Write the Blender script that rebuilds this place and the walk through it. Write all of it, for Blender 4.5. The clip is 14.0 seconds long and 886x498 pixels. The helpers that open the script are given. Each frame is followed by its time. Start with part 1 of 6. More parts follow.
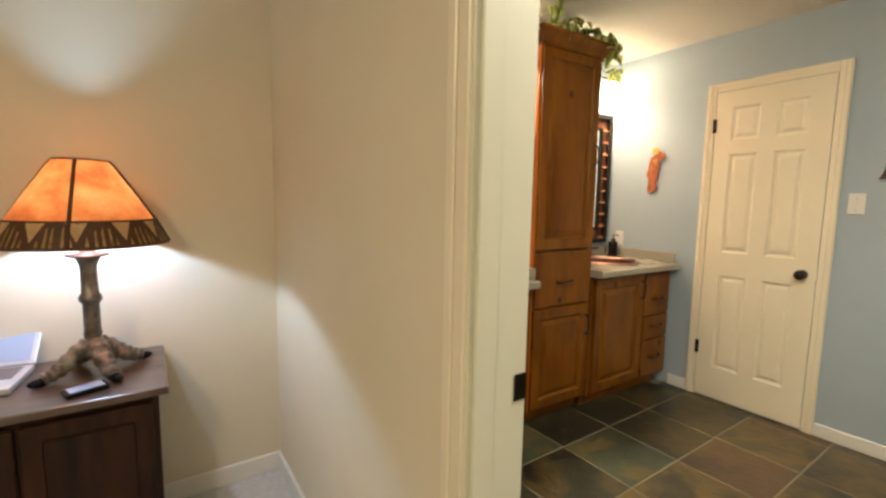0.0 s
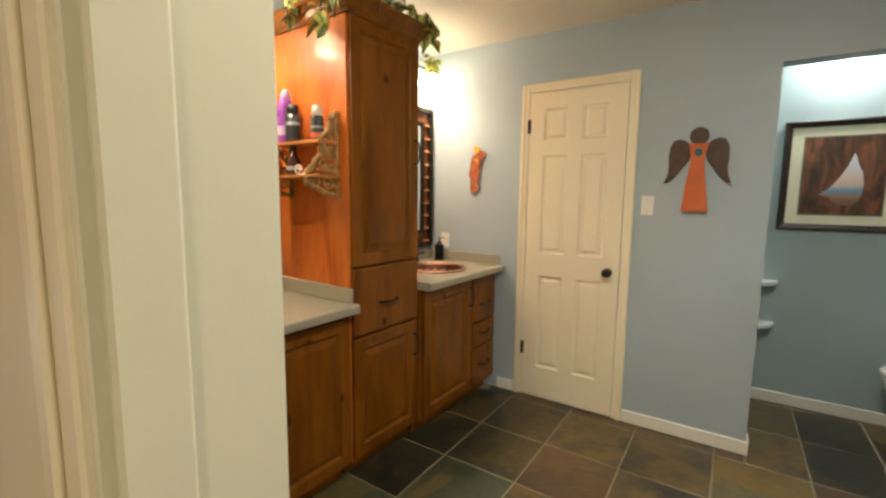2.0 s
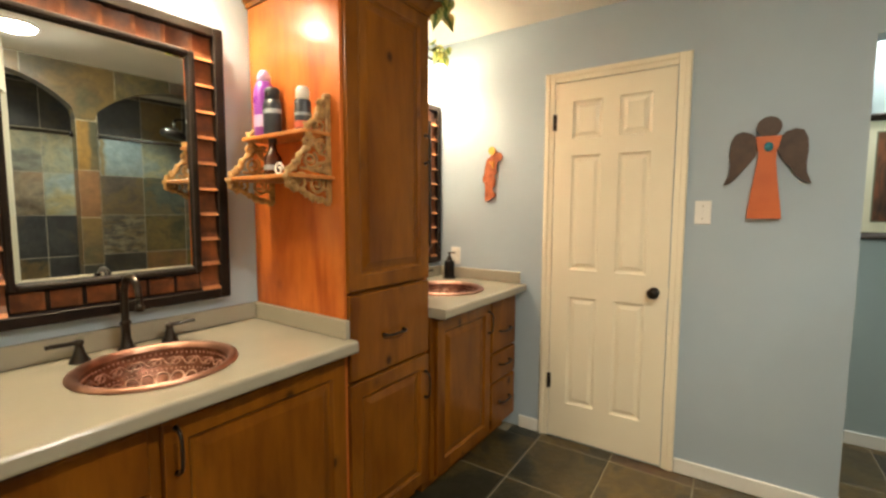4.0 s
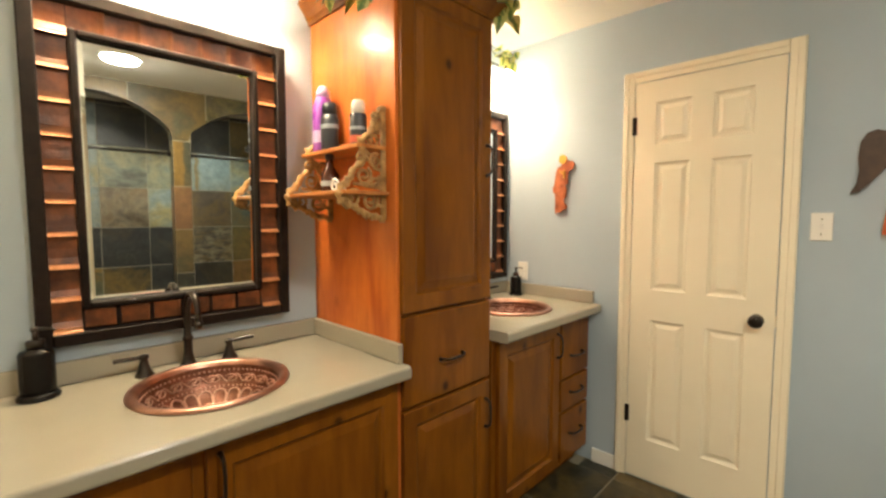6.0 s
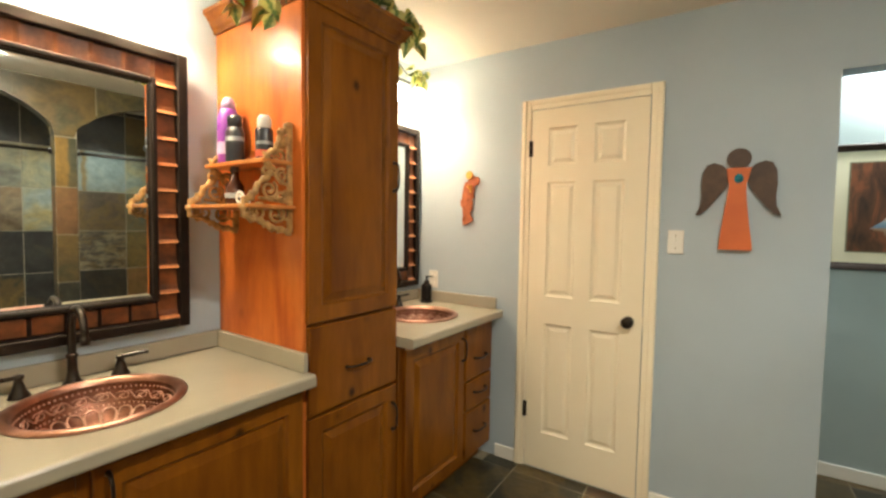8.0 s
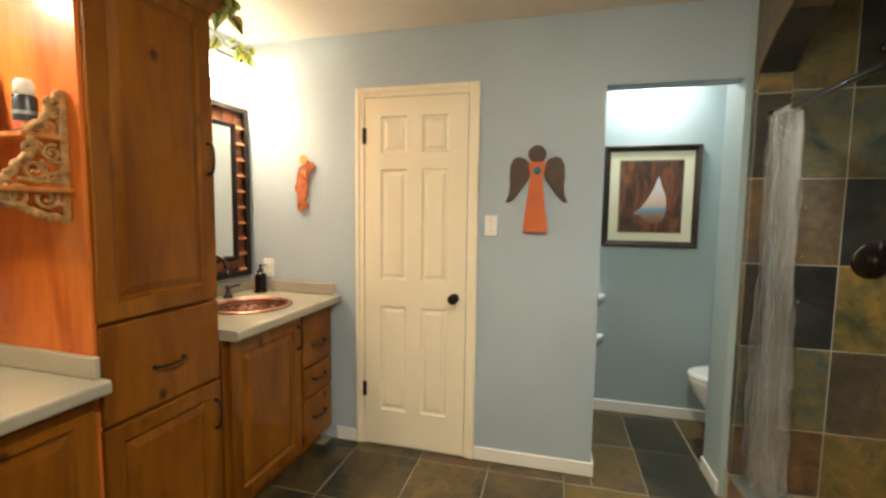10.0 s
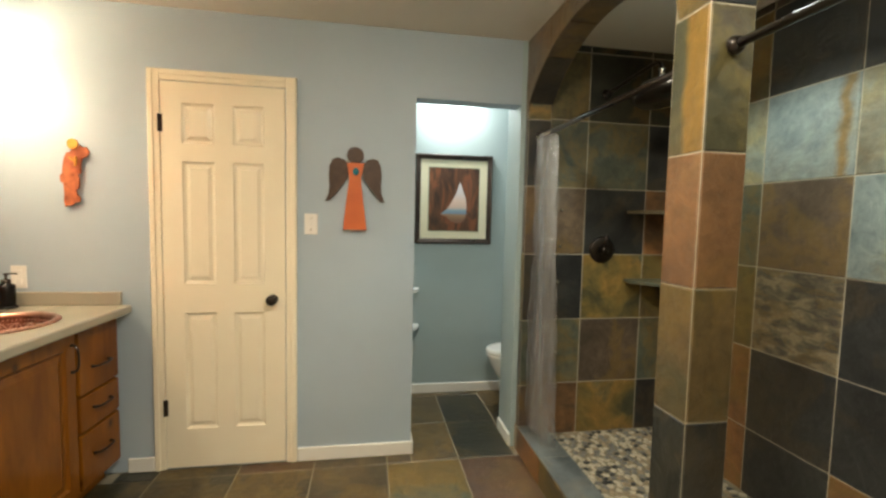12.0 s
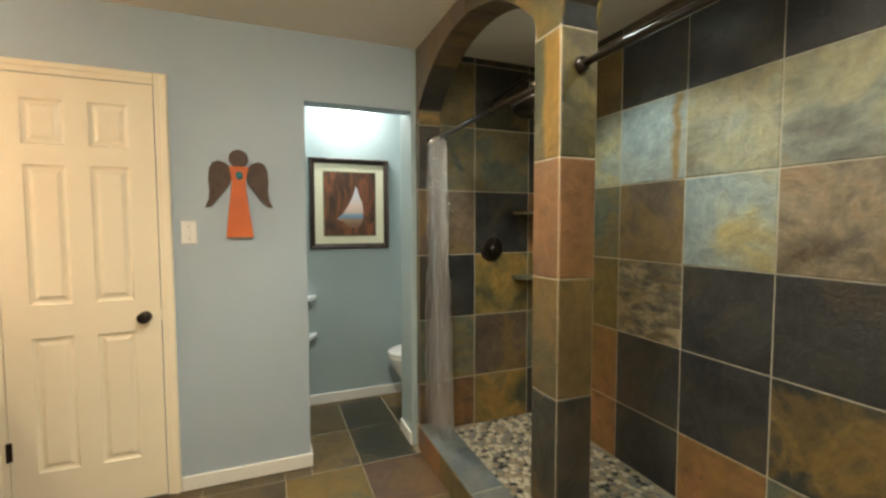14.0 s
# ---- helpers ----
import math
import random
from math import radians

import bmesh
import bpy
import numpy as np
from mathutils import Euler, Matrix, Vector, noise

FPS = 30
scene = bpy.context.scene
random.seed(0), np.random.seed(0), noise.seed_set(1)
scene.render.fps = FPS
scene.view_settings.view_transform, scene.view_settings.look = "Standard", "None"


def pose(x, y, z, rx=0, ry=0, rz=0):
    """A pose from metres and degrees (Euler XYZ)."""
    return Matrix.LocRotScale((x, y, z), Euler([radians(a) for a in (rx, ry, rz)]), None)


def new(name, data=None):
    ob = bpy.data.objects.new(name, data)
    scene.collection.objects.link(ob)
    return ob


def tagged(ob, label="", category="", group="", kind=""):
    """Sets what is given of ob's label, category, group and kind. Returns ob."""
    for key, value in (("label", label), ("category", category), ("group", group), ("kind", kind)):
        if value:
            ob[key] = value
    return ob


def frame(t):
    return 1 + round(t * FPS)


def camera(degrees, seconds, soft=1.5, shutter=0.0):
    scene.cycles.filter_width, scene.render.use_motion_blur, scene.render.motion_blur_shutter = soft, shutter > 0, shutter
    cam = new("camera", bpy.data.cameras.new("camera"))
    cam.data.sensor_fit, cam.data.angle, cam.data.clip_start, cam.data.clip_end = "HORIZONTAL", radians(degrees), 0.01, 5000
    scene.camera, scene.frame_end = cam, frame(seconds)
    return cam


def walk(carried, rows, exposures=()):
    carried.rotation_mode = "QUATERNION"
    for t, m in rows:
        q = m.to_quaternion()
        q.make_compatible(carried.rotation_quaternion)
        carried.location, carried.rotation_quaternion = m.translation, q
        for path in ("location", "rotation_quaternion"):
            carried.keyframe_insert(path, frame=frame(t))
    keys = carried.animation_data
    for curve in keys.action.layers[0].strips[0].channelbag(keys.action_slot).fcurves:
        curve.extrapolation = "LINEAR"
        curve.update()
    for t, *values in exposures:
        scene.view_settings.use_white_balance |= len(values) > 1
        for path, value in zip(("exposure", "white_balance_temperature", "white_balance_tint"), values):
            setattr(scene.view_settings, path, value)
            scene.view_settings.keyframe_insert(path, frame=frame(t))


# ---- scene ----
cam = camera(91.0, 14.0, soft=2.6)
# seconds, x, y, z, yaw to the left, pitch, roll
PATH = [
    (0.0, 2.260, -3.145, 1.311, 55.68, -6.23, 0.99),
    (0.5, 2.175, -3.090, 1.333, 48.34, -6.35, 0.98),
    (1.0, 2.109, -3.028, 1.352, 41.69, -6.35, 0.79),
    (1.5, 2.045, -2.891, 1.363, 37.10, -6.51, 0.66),
    (2.0, 1.991, -2.762, 1.372, 33.68, -6.83, 0.68),
    (4.5, 1.657, -2.420, 1.336, 33.85, -4.42, -0.08),
    (5.0, 1.662, -2.399, 1.351, 37.65, -4.37, -0.08),
    (5.5, 1.655, -2.357, 1.360, 40.99, -4.17, -0.09),
    (6.0, 1.647, -2.324, 1.368, 42.91, -3.94, -0.06),
    (6.5, 1.644, -2.327, 1.373, 42.62, -3.25, 0.08),
    (7.0, 1.651, -2.352, 1.382, 39.72, -2.85, 0.54),
    (9.5, 1.922, -2.365, 1.418, 20.31, -4.59, 0.47),
    (10.0, 1.902, -2.364, 1.404, 14.28, -4.80, 0.76),
    (10.5, 1.876, -2.401, 1.390, 7.24, -4.86, 1.25),
    (11.0, 1.862, -2.436, 1.379, 0.64, -4.57, 1.45),
    (11.5, 1.873, -2.454, 1.379, -4.87, -4.33, 1.50),
    (12.0, 1.883, -2.466, 1.380, -9.65, -3.97, 1.30),
    (12.5, 1.913, -2.475, 1.380, -13.13, -3.73, 1.02),
    (13.0, 1.927, -2.490, 1.379, -16.44, -3.53, 0.57),
    (13.5, 1.932, -2.503, 1.377, -19.45, -3.37, 0.18),
    (14.0, 1.941, -2.517, 1.373, -21.81, -3.24, -0.11),
]
walk(cam, [(t, pose(x, y, z, 0, 0, a) @ pose(0, 0, 0, 90 + p) @ pose(0, 0, 0, 0, 0, r)) for t, x, y, z, a, p, r in PATH], [(0.0, -0.10), (2.0, -0.28), (4.5, 0.02), (7.0, 0.05), (9.5, 0.07), (11.0, 0.10), (14.0, 0.14)])

# ---- light and world ----
CEIL = 2.41
world = bpy.data.worlds.new("world")
scene.world = world
world.use_nodes = True
world.node_tree.nodes["Background"].inputs[0].default_value = (0.9, 0.95, 1.0, 1)
world.node_tree.nodes["Background"].inputs[1].default_value = 0.02
SHADE_STRENGTH = 36.0        # vanity lamp glass
BULB_STRENGTH = 390.0        # open foot of the vanity shades
CEILING_DISC = 268.0          # round flush ceiling light
SHOWER_WATTS = (10.0, 30.0)   # recessed cans in the shower, near and far
SHOWER_CAN = 14.0             # their lit glass
TOILET_DISC = 255.0           # light in the toilet room
BULB_WATTS = 44.0            # bedside lamp bulb
WARM = (1.0, 0.81, 0.53)
NEUTRAL = (1.0, 0.92, 0.76)
COOL = (1.0, 0.98, 0.90)
SHOWER_WHITE = (0.90, 1.0, 0.88)
BEDROOM_DISC = 104.0          # bedroom ceiling light


# ---- materials ----
def nodes_of(name):
    m = bpy.data.materials.new(name)
    m.use_nodes = True
    nt = m.node_tree
    return m, nt, nt.nodes["Principled BSDF"]


def ramp(nt, stops):
    n = nt.nodes.new("ShaderNodeValToRGB")
    e = n.color_ramp.elements
    while len(e) < len(stops):
        e.new(0.5)
    for k, (p, c) in enumerate(stops):
        e[k].position, e[k].color = p, (*c, 1)
    return n


def coords(nt, stretch=(1, 1, 1), spread=0.0):
    """Object coordinates, stretched; spread moves them by the object's own random number."""
    tc = nt.nodes.new("ShaderNodeTexCoord")
    mp = nt.nodes.new("ShaderNodeMapping")
    mp.inputs["Scale"].default_value = stretch
    nt.links.new(tc.outputs["Object"], mp.inputs["Vector"])
    if spread:
        oi = nt.nodes.new("ShaderNodeObjectInfo")
        mu = nt.nodes.new("ShaderNodeMath")
        mu.operation = "MULTIPLY"
        mu.inputs[1].default_value = spread
        nt.links.new(oi.outputs["Random"], mu.inputs[0])
        ad = nt.nodes.new("ShaderNodeVectorMath")
        nt.links.new(mp.outputs[0], ad.inputs[0])
        cx = nt.nodes.new("ShaderNodeCombineXYZ")
        for k in range(3):
            nt.links.new(mu.outputs[0], cx.inputs[k])
        nt.links.new(cx.outputs[0], ad.inputs[1])
        return ad.outputs[0]
    return mp.outputs[0]


def noise_node(nt, vec, scale, detail=4, rough=0.55, distort=0.0):
    n = nt.nodes.new("ShaderNodeTexNoise")
    n.inputs["Scale"].default_value = scale
    n.inputs["Detail"].default_value = detail
    n.inputs["Roughness"].default_value = rough
    n.inputs["Distortion"].default_value = distort
    nt.links.new(vec, n.inputs["Vector"])
    return n


def bump(nt, bsdf, height, strength, distance=0.002):
    b = nt.nodes.new("ShaderNodeBump")
    b.inputs["Strength"].default_value = strength
    b.inputs["Distance"].default_value = distance
    nt.links.new(height, b.inputs["Height"])
    nt.links.new(b.outputs[0], bsdf.inputs["Normal"])


def plain(name, c1, c2=None, scale=6, rough=0.5, metal=0.0, relief=0.15, fine=140, coat=0.0, spread=0.0, spec=0.5):
    """Paint, plastic or metal: two tones in large soft patches, roughness that varies, a fine relief."""
    m, nt, b = nodes_of(name)
    c2 = c2 or tuple(v * 0.9 for v in c1)
    v = coords(nt, spread=spread)
    n = noise_node(nt, v, scale, 6)
    r = ramp(nt, [(0.35, c2), (0.65, c1)])
    nt.links.new(n.outputs["Fac"], r.inputs[0])
    nt.links.new(r.outputs[0], b.inputs["Base Color"])
    rr = nt.nodes.new("ShaderNodeMapRange")
    rr.inputs["To Min"].default_value, rr.inputs["To Max"].default_value = max(0.02, rough - 0.08), min(1, rough + 0.08)
    nt.links.new(n.outputs["Fac"], rr.inputs["Value"])
    nt.links.new(rr.outputs[0], b.inputs["Roughness"])
    b.inputs["Metallic"].default_value = metal
    b.inputs["Specular IOR Level"].default_value = spec
    b.inputs["Coat Weight"].default_value = coat
    if relief:
        f = noise_node(nt, v, fine, 3)
        bump(nt, b, f.outputs["Fac"], relief)
    return m


def wood(name, dark, mid, light, stretch=(9, 9, 0.9), rough=0.38, knots=True, coat=0.25, spec=0.35, grain=0.25, gloss=0.22):
    """Stained wood: warped growth rings, fine pores, smoky blotches and a few dark knots, under lacquer."""
    m, nt, b = nodes_of(name)
    v = coords(nt, stretch, spread=37.0)
    n = noise_node(nt, v, 1.3, 5, 0.5, 1.1)
    r = ramp(nt, [(0.34, dark), (0.5, mid), (0.66, light)])
    nt.links.new(n.outputs["Fac"], r.inputs[0])
    g = noise_node(nt, coords(nt, tuple(s * 9 for s in stretch), spread=11.0), 1.2, 4, 0.7)
    gr = ramp(nt, [(0.35, (0.50, 0.40, 0.32)), (0.6, (1, 1, 1))])
    nt.links.new(g.outputs["Fac"], gr.inputs[0])
    blotch = noise_node(nt, coords(nt, tuple(0.5 * s + 1.2 for s in stretch), spread=71.0), 1.6, 3, 0.5, 0.4)
    br = ramp(nt, [(0.38, (0.60, 0.50, 0.42)), (0.56, (1.0, 1.0, 1.0))])
    nt.links.new(blotch.outputs["Fac"], br.inputs[0])
    out = r.outputs[0]
    for fac, layer in ((grain, gr), (0.4, br)):
        mx = nt.nodes.new("ShaderNodeMixRGB")
        mx.blend_type = "MULTIPLY"
        mx.inputs[0].default_value = fac
        nt.links.new(out, mx.inputs[1])
        nt.links.new(layer.outputs[0], mx.inputs[2])
        out = mx.outputs[0]
    if knots:
        vo = nt.nodes.new("ShaderNodeTexVoronoi")
        vo.inputs["Scale"].default_value = 1.0
        nt.links.new(coords(nt, (5.6, 5.6, 4.4), spread=53.0), vo.inputs["Vector"])
        kr = ramp(nt, [(0.03, (1, 1, 1)), (0.07, (0.75, 0.75, 0.75)), (0.10, (0.28, 0.28, 0.28)), (0.17, (0, 0, 0))])
        nt.links.new(vo.outputs["Distance"], kr.inputs[0])
        mk = nt.nodes.new("ShaderNodeMixRGB")
        nt.links.new(kr.outputs[0], mk.inputs[0])
        nt.links.new(out, mk.inputs[1])
        mk.inputs[2].default_value = (*(c * 0.22 for c in dark), 1)
        out = mk.outputs[0]
    nt.links.new(out, b.inputs["Base Color"])
    b.inputs["Roughness"].default_value = rough
    b.inputs["Specular IOR Level"].default_value = spec
    b.inputs["Coat Weight"].default_value = coat
    b.inputs["Coat Roughness"].default_value = gloss
    bump(nt, b, g.outputs["Fac"], 0.12, 0.001)
    return m


def slate(name, stops, scale=4.0, stretch=(1, 1, 1), rough=0.34, distort=0.3, vein=0.55, coat=0.12, mark=None):
    """Cleft slate: warped mineral clouds, stains and veins, a layered relief and a sealer's sheen.
    mark: (where, width, wobble, colour, beyond) adds a band across the tile at x = where, or all that lies beyond it."""
    m, nt, b = nodes_of(name)
    v0 = coords(nt, stretch, spread=91.0)
    wn = noise_node(nt, v0, 2.4, 3)
    wv = nt.nodes.new("ShaderNodeVectorMath")
    wv.operation = "MULTIPLY_ADD"
    nt.links.new(wn.outputs["Color"], wv.inputs[0])
    wv.inputs[1].default_value = (0.22, 0.22, 0.22)
    nt.links.new(v0, wv.inputs[2])
    v = wv.outputs[0]
    n = noise_node(nt, v, scale, 8, 0.56, distort)
    r = ramp(nt, [(0.5 + (q - 0.5) * 0.72, c) for q, c in stops])
    nt.links.new(n.outputs["Fac"], r.inputs[0])
    f = noise_node(nt, v, 20, 8, 0.68, 0.15)
    fr = ramp(nt, [(0.34, (0.55, 0.55, 0.55)), (0.66, (1.18, 1.14, 1.05))])
    nt.links.new(f.outputs["Fac"], fr.inputs[0])
    mx = nt.nodes.new("ShaderNodeMixRGB")
    mx.blend_type = "MULTIPLY"
    mx.inputs[0].default_value = 0.75
    nt.links.new(r.outputs[0], mx.inputs[1])
    nt.links.new(fr.outputs[0], mx.inputs[2])
    # rusty gold veins and pale mineral bloom
    w = noise_node(nt, v, 1.9, 8, 0.62, 0.3)
    wr = ramp(nt, [(0.50, (0, 0, 0)), (0.56, (vein, vein, vein)), (0.60, (vein * 0.4,) * 3), (0.66, (vein, vein, vein))])
    nt.links.new(w.outputs["Fac"], wr.inputs[0])
    vm = nt.nodes.new("ShaderNodeMixRGB")
    nt.links.new(wr.outputs[0], vm.inputs[0])
    nt.links.new(mx.outputs[0], vm.inputs[1])
    vm.inputs[2].default_value = (0.20, 0.125, 0.032, 1)
    out = vm.outputs[0]
    if mark:
        where, width, wobble, colour, beyond = mark
        tc = nt.nodes.new("ShaderNodeTexCoord")
        sx = nt.nodes.new("ShaderNodeSeparateXYZ")
        nt.links.new(tc.outputs["Object"], sx.inputs[0])
        wob = nt.nodes.new("ShaderNodeMath")
        wob.operation = "MULTIPLY_ADD"
        nt.links.new(noise_node(nt, tc.outputs["Object"], 7, 4).outputs["Fac"], wob.inputs[0])
        wob.inputs[1].default_value = wobble
        nt.links.new(sx.outputs[0], wob.inputs[2])
        mr = nt.nodes.new("ShaderNodeMapRange")
        mr.inputs["From Min"].default_value, mr.inputs["From Max"].default_value = where + wobble * 0.5 - width, where + wobble * 0.5 + width
        nt.links.new(wob.outputs[0], mr.inputs["Value"])
        band = ramp(nt, [(0.3, (0, 0, 0)), (0.7, (1, 1, 1))] if beyond else [(0.1, (0, 0, 0)), (0.42, (1, 1, 1)), (0.58, (1, 1, 1)), (0.9, (0, 0, 0))])
        nt.links.new(mr.outputs[0], band.inputs[0])
        tint = nt.nodes.new("ShaderNodeMixRGB")
        tint.blend_type = "MULTIPLY"
        tint.inputs[0].default_value = 0.75
        tint.inputs[1].default_value = (*colour, 1)
        nt.links.new(fr.outputs[0], tint.inputs[2])
        mm = nt.nodes.new("ShaderNodeMixRGB")
        nt.links.new(band.outputs[0], mm.inputs[0])
        nt.links.new(out, mm.inputs[1])
        nt.links.new(tint.outputs[0], mm.inputs[2])
        out = mm.outputs[0]
    nt.links.new(out, b.inputs["Base Color"])
    rr = nt.nodes.new("ShaderNodeMapRange")
    rr.inputs["To Min"].default_value, rr.inputs["To Max"].default_value = rough - 0.12, rough + 0.16
    nt.links.new(f.outputs["Fac"], rr.inputs["Value"])
    nt.links.new(rr.outputs[0], b.inputs["Roughness"])
    b.inputs["Coat Weight"].default_value = coat
    b.inputs["Coat Roughness"].default_value = 0.24
    ad = nt.nodes.new("ShaderNodeMath")
    nt.links.new(n.outputs["Fac"], ad.inputs[0])
    nt.links.new(f.outputs["Fac"], ad.inputs[1])
    bump(nt, b, ad.outputs[0], 0.7, 0.010)
    return m


def glow(name, colour, strength):
    m, nt, b = nodes_of(name)
    b.inputs["Base Color"].default_value = (0.8, 0.8, 0.78, 1)
    b.inputs["Emission Color"].default_value = (*colour, 1)
    b.inputs["Emission Strength"].default_value = strength
    return m


BLUE_PAINT = plain("blue_wall_paint", (0.400, 0.480, 0.550), (0.378, 0.456, 0.526), 2.5, 0.6, relief=0.22, fine=220)
TOILET_PAINT = plain("grey_blue_wall_paint", (0.37, 0.46, 0.475), (0.35, 0.44, 0.455), 2.5, 0.6, relief=0.22, fine=220)
CREAM_PAINT = plain("cream_wall_paint", (0.78, 0.705, 0.555), (0.75, 0.675, 0.525), 2.0, 0.65, relief=0.22, fine=200)
CEILING_PAINT = plain("ceiling_paint", (0.74, 0.70, 0.62), (0.71, 0.67, 0.59), 3.0, 0.8, relief=0.6, fine=120)
TRIM_PAINT = plain("white_trim_paint", (0.86, 0.785, 0.62), (0.83, 0.755, 0.59), 3.0, 0.35, relief=0.06)
JAMB_PAINT = plain("jamb_paint", (0.75, 0.745, 0.61), (0.72, 0.715, 0.58), 3.0, 0.38, relief=0.08)
BASE_PAINT = plain("baseboard_paint", (0.82, 0.81, 0.76), (0.78, 0.77, 0.72), 3.0, 0.4, relief=0.06)
CARPET = plain("pale_carpet", (0.66, 0.65, 0.62), (0.56, 0.55, 0.52), 40, 0.95, relief=1.0, fine=400)
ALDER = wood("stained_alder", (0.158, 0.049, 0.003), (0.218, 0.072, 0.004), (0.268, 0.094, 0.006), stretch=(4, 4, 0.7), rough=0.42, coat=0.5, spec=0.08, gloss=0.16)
# Tall cabinet sides only: lighter and redder than the fronts.
ALDER_RED = wood("orange_side_alder", (0.44, 0.10, 0.016), (0.58, 0.155, 0.026), (0.64, 0.195, 0.04), stretch=(3.5, 3.5, 0.7), rough=0.45, coat=0.5, spec=0.15, gloss=0.2)
SHELF_WOOD = wood("orange_shelf_wood", (0.42, 0.15, 0.035), (0.52, 0.21, 0.055), (0.60, 0.27, 0.08), stretch=(1, 9, 9), knots=False)
CARVED_WOOD = plain("carved_tan_wood", (0.50, 0.29, 0.10), (0.22, 0.115, 0.035), 38, 0.5, relief=0.5, fine=160)
DRESSER_WOOD = wood("dark_dresser_wood", (0.012, 0.005, 0.003), (0.030, 0.011, 0.005), (0.058, 0.020, 0.008), knots=False, rough=0.42, coat=0.05, spec=0.2)
DRESSER_TOP = wood("worn_dresser_top", (0.075, 0.052, 0.042), (0.12, 0.085, 0.068), (0.17, 0.125, 0.10), stretch=(9, 0.9, 9), knots=False, rough=0.28)
COUNTER = plain("beige_solid_surface", (0.365, 0.335, 0.268), (0.345, 0.317, 0.253), 5, 0.22, relief=0.0, coat=0.25)
BRONZE = plain("oil_rubbed_bronze", (0.030, 0.022, 0.017), (0.018, 0.013, 0.010), 25, 0.30, metal=0.75, relief=0.05, coat=0.5)
BLACK_GLAZE = plain("black_glazed_ceramic", (0.010, 0.009, 0.008), (0.007, 0.006, 0.006), 10, 0.22, relief=0.04, spec=0.15)
MIRROR_BLACK = plain("dark_mirror_moulding", (0.010, 0.007, 0.006), (0.018, 0.011, 0.008), 18, 0.5, relief=0.2, fine=60, spec=0.15)
PLATE = plain("rust_brown_plate", (0.27, 0.082, 0.022), (0.085, 0.026, 0.009), 14, 0.38, metal=0.15, relief=0.5, fine=70, spread=23.0)
# Paler copper for the plate lips, painting in the lamplight they catch.
PLATE_LIP_LIT = plain("copper_lip_painted_lit", (0.62, 0.27, 0.12), (0.42, 0.16, 0.06), 30, 0.35, metal=0.2, relief=0.3, fine=90)
COPPER = plain("hammered_copper", (0.54, 0.305, 0.235), (0.36, 0.185, 0.135), 14, 0.36, metal=1.0, relief=0.15, fine=90)
COPPER_RAISED = plain("rubbed_copper_relief", (0.70, 0.46, 0.37), (0.54, 0.32, 0.25), 40, 0.36, metal=1.0, relief=0.1, fine=120)
COPPER_DARK = plain("patinated_copper", (0.30, 0.145, 0.10), (0.17, 0.078, 0.052), 30, 0.42, metal=1.0, relief=0.3, fine=120)
CHROME = plain("brushed_chrome", (0.62, 0.62, 0.60), (0.55, 0.55, 0.53), 20, 0.2, metal=1.0, relief=0.02)
PORCELAIN = plain("white_porcelain", (0.82, 0.83, 0.81), (0.80, 0.81, 0.79), 4, 0.12, relief=0.0, coat=0.4)
WHITE_PLASTIC = plain("white_plastic", (0.80, 0.79, 0.75), (0.77, 0.76, 0.72), 8, 0.35, relief=0.02)
SHELF_WHITE = plain("white_painted_shelf", (0.72, 0.75, 0.74), (0.69, 0.72, 0.71), 8, 0.4, relief=0.05)
GROUT = plain("sandy_grout", (0.31, 0.27, 0.19), (0.24, 0.205, 0.145), 60, 0.9, relief=0.6, fine=260)
WALL_GROUT = plain("pale_wall_grout", (0.44, 0.40, 0.31), (0.33, 0.295, 0.225), 50, 0.9, relief=0.6, fine=260)
ORANGE_CLAY = plain("orange_painted_wood", (0.60, 0.14, 0.032), (0.52, 0.11, 0.025), 8, 0.55, relief=0.25, fine=90)
DARK_RUST = plain("dark_rusted_metal", (0.085, 0.052, 0.036), (0.055, 0.034, 0.025), 22, 0.55, metal=0.3, relief=0.5, fine=80)
TURQUOISE = plain("turquoise_stone", (0.03, 0.26, 0.33), (0.015, 0.12, 0.17), 60, 0.15, relief=0.05)
RUST_ORANGE = plain("rusted_orange_metal", (0.50, 0.15, 0.06), (0.22, 0.055, 0.02), 30, 0.5, metal=0.2, relief=0.4, fine=90)
BRASS_YELLOW = plain("yellow_brass", (0.75, 0.42, 0.09), (0.62, 0.32, 0.06), 26, 0.4, metal=0.4, relief=0.2)
PICTURE_WOOD = plain("dark_walnut_frame", (0.032, 0.017, 0.011), (0.018, 0.010, 0.007), 22, 0.3, relief=0.2, fine=60)
MAT_BOARD = plain("cream_mat_board", (0.72, 0.69, 0.52), (0.69, 0.66, 0.49), 8, 0.8, relief=0.1)
MAT_INNER = plain("dark_green_mat_edge", (0.20, 0.20, 0.13), (0.17, 0.17, 0.11), 8, 0.8, relief=0.1)
PURPLE = plain("purple_plastic", (0.26, 0.055, 0.40), (0.22, 0.045, 0.34), 12, 0.3, relief=0.02)
LILAC = plain("lilac_plastic", (0.55, 0.42, 0.66), (0.50, 0.38, 0.62), 12, 0.35, relief=0.02)
NAVY = plain("blue_black_plastic", (0.022, 0.028, 0.042), (0.016, 0.02, 0.03), 12, 0.3, relief=0.02)
GREY_PRINT = plain("grey_print", (0.32, 0.36, 0.40), (0.28, 0.32, 0.36), 30, 0.5, relief=0.02)
RED_BAND = plain("red_band", (0.52, 0.10, 0.055), (0.48, 0.09, 0.05), 20, 0.45, relief=0.02)
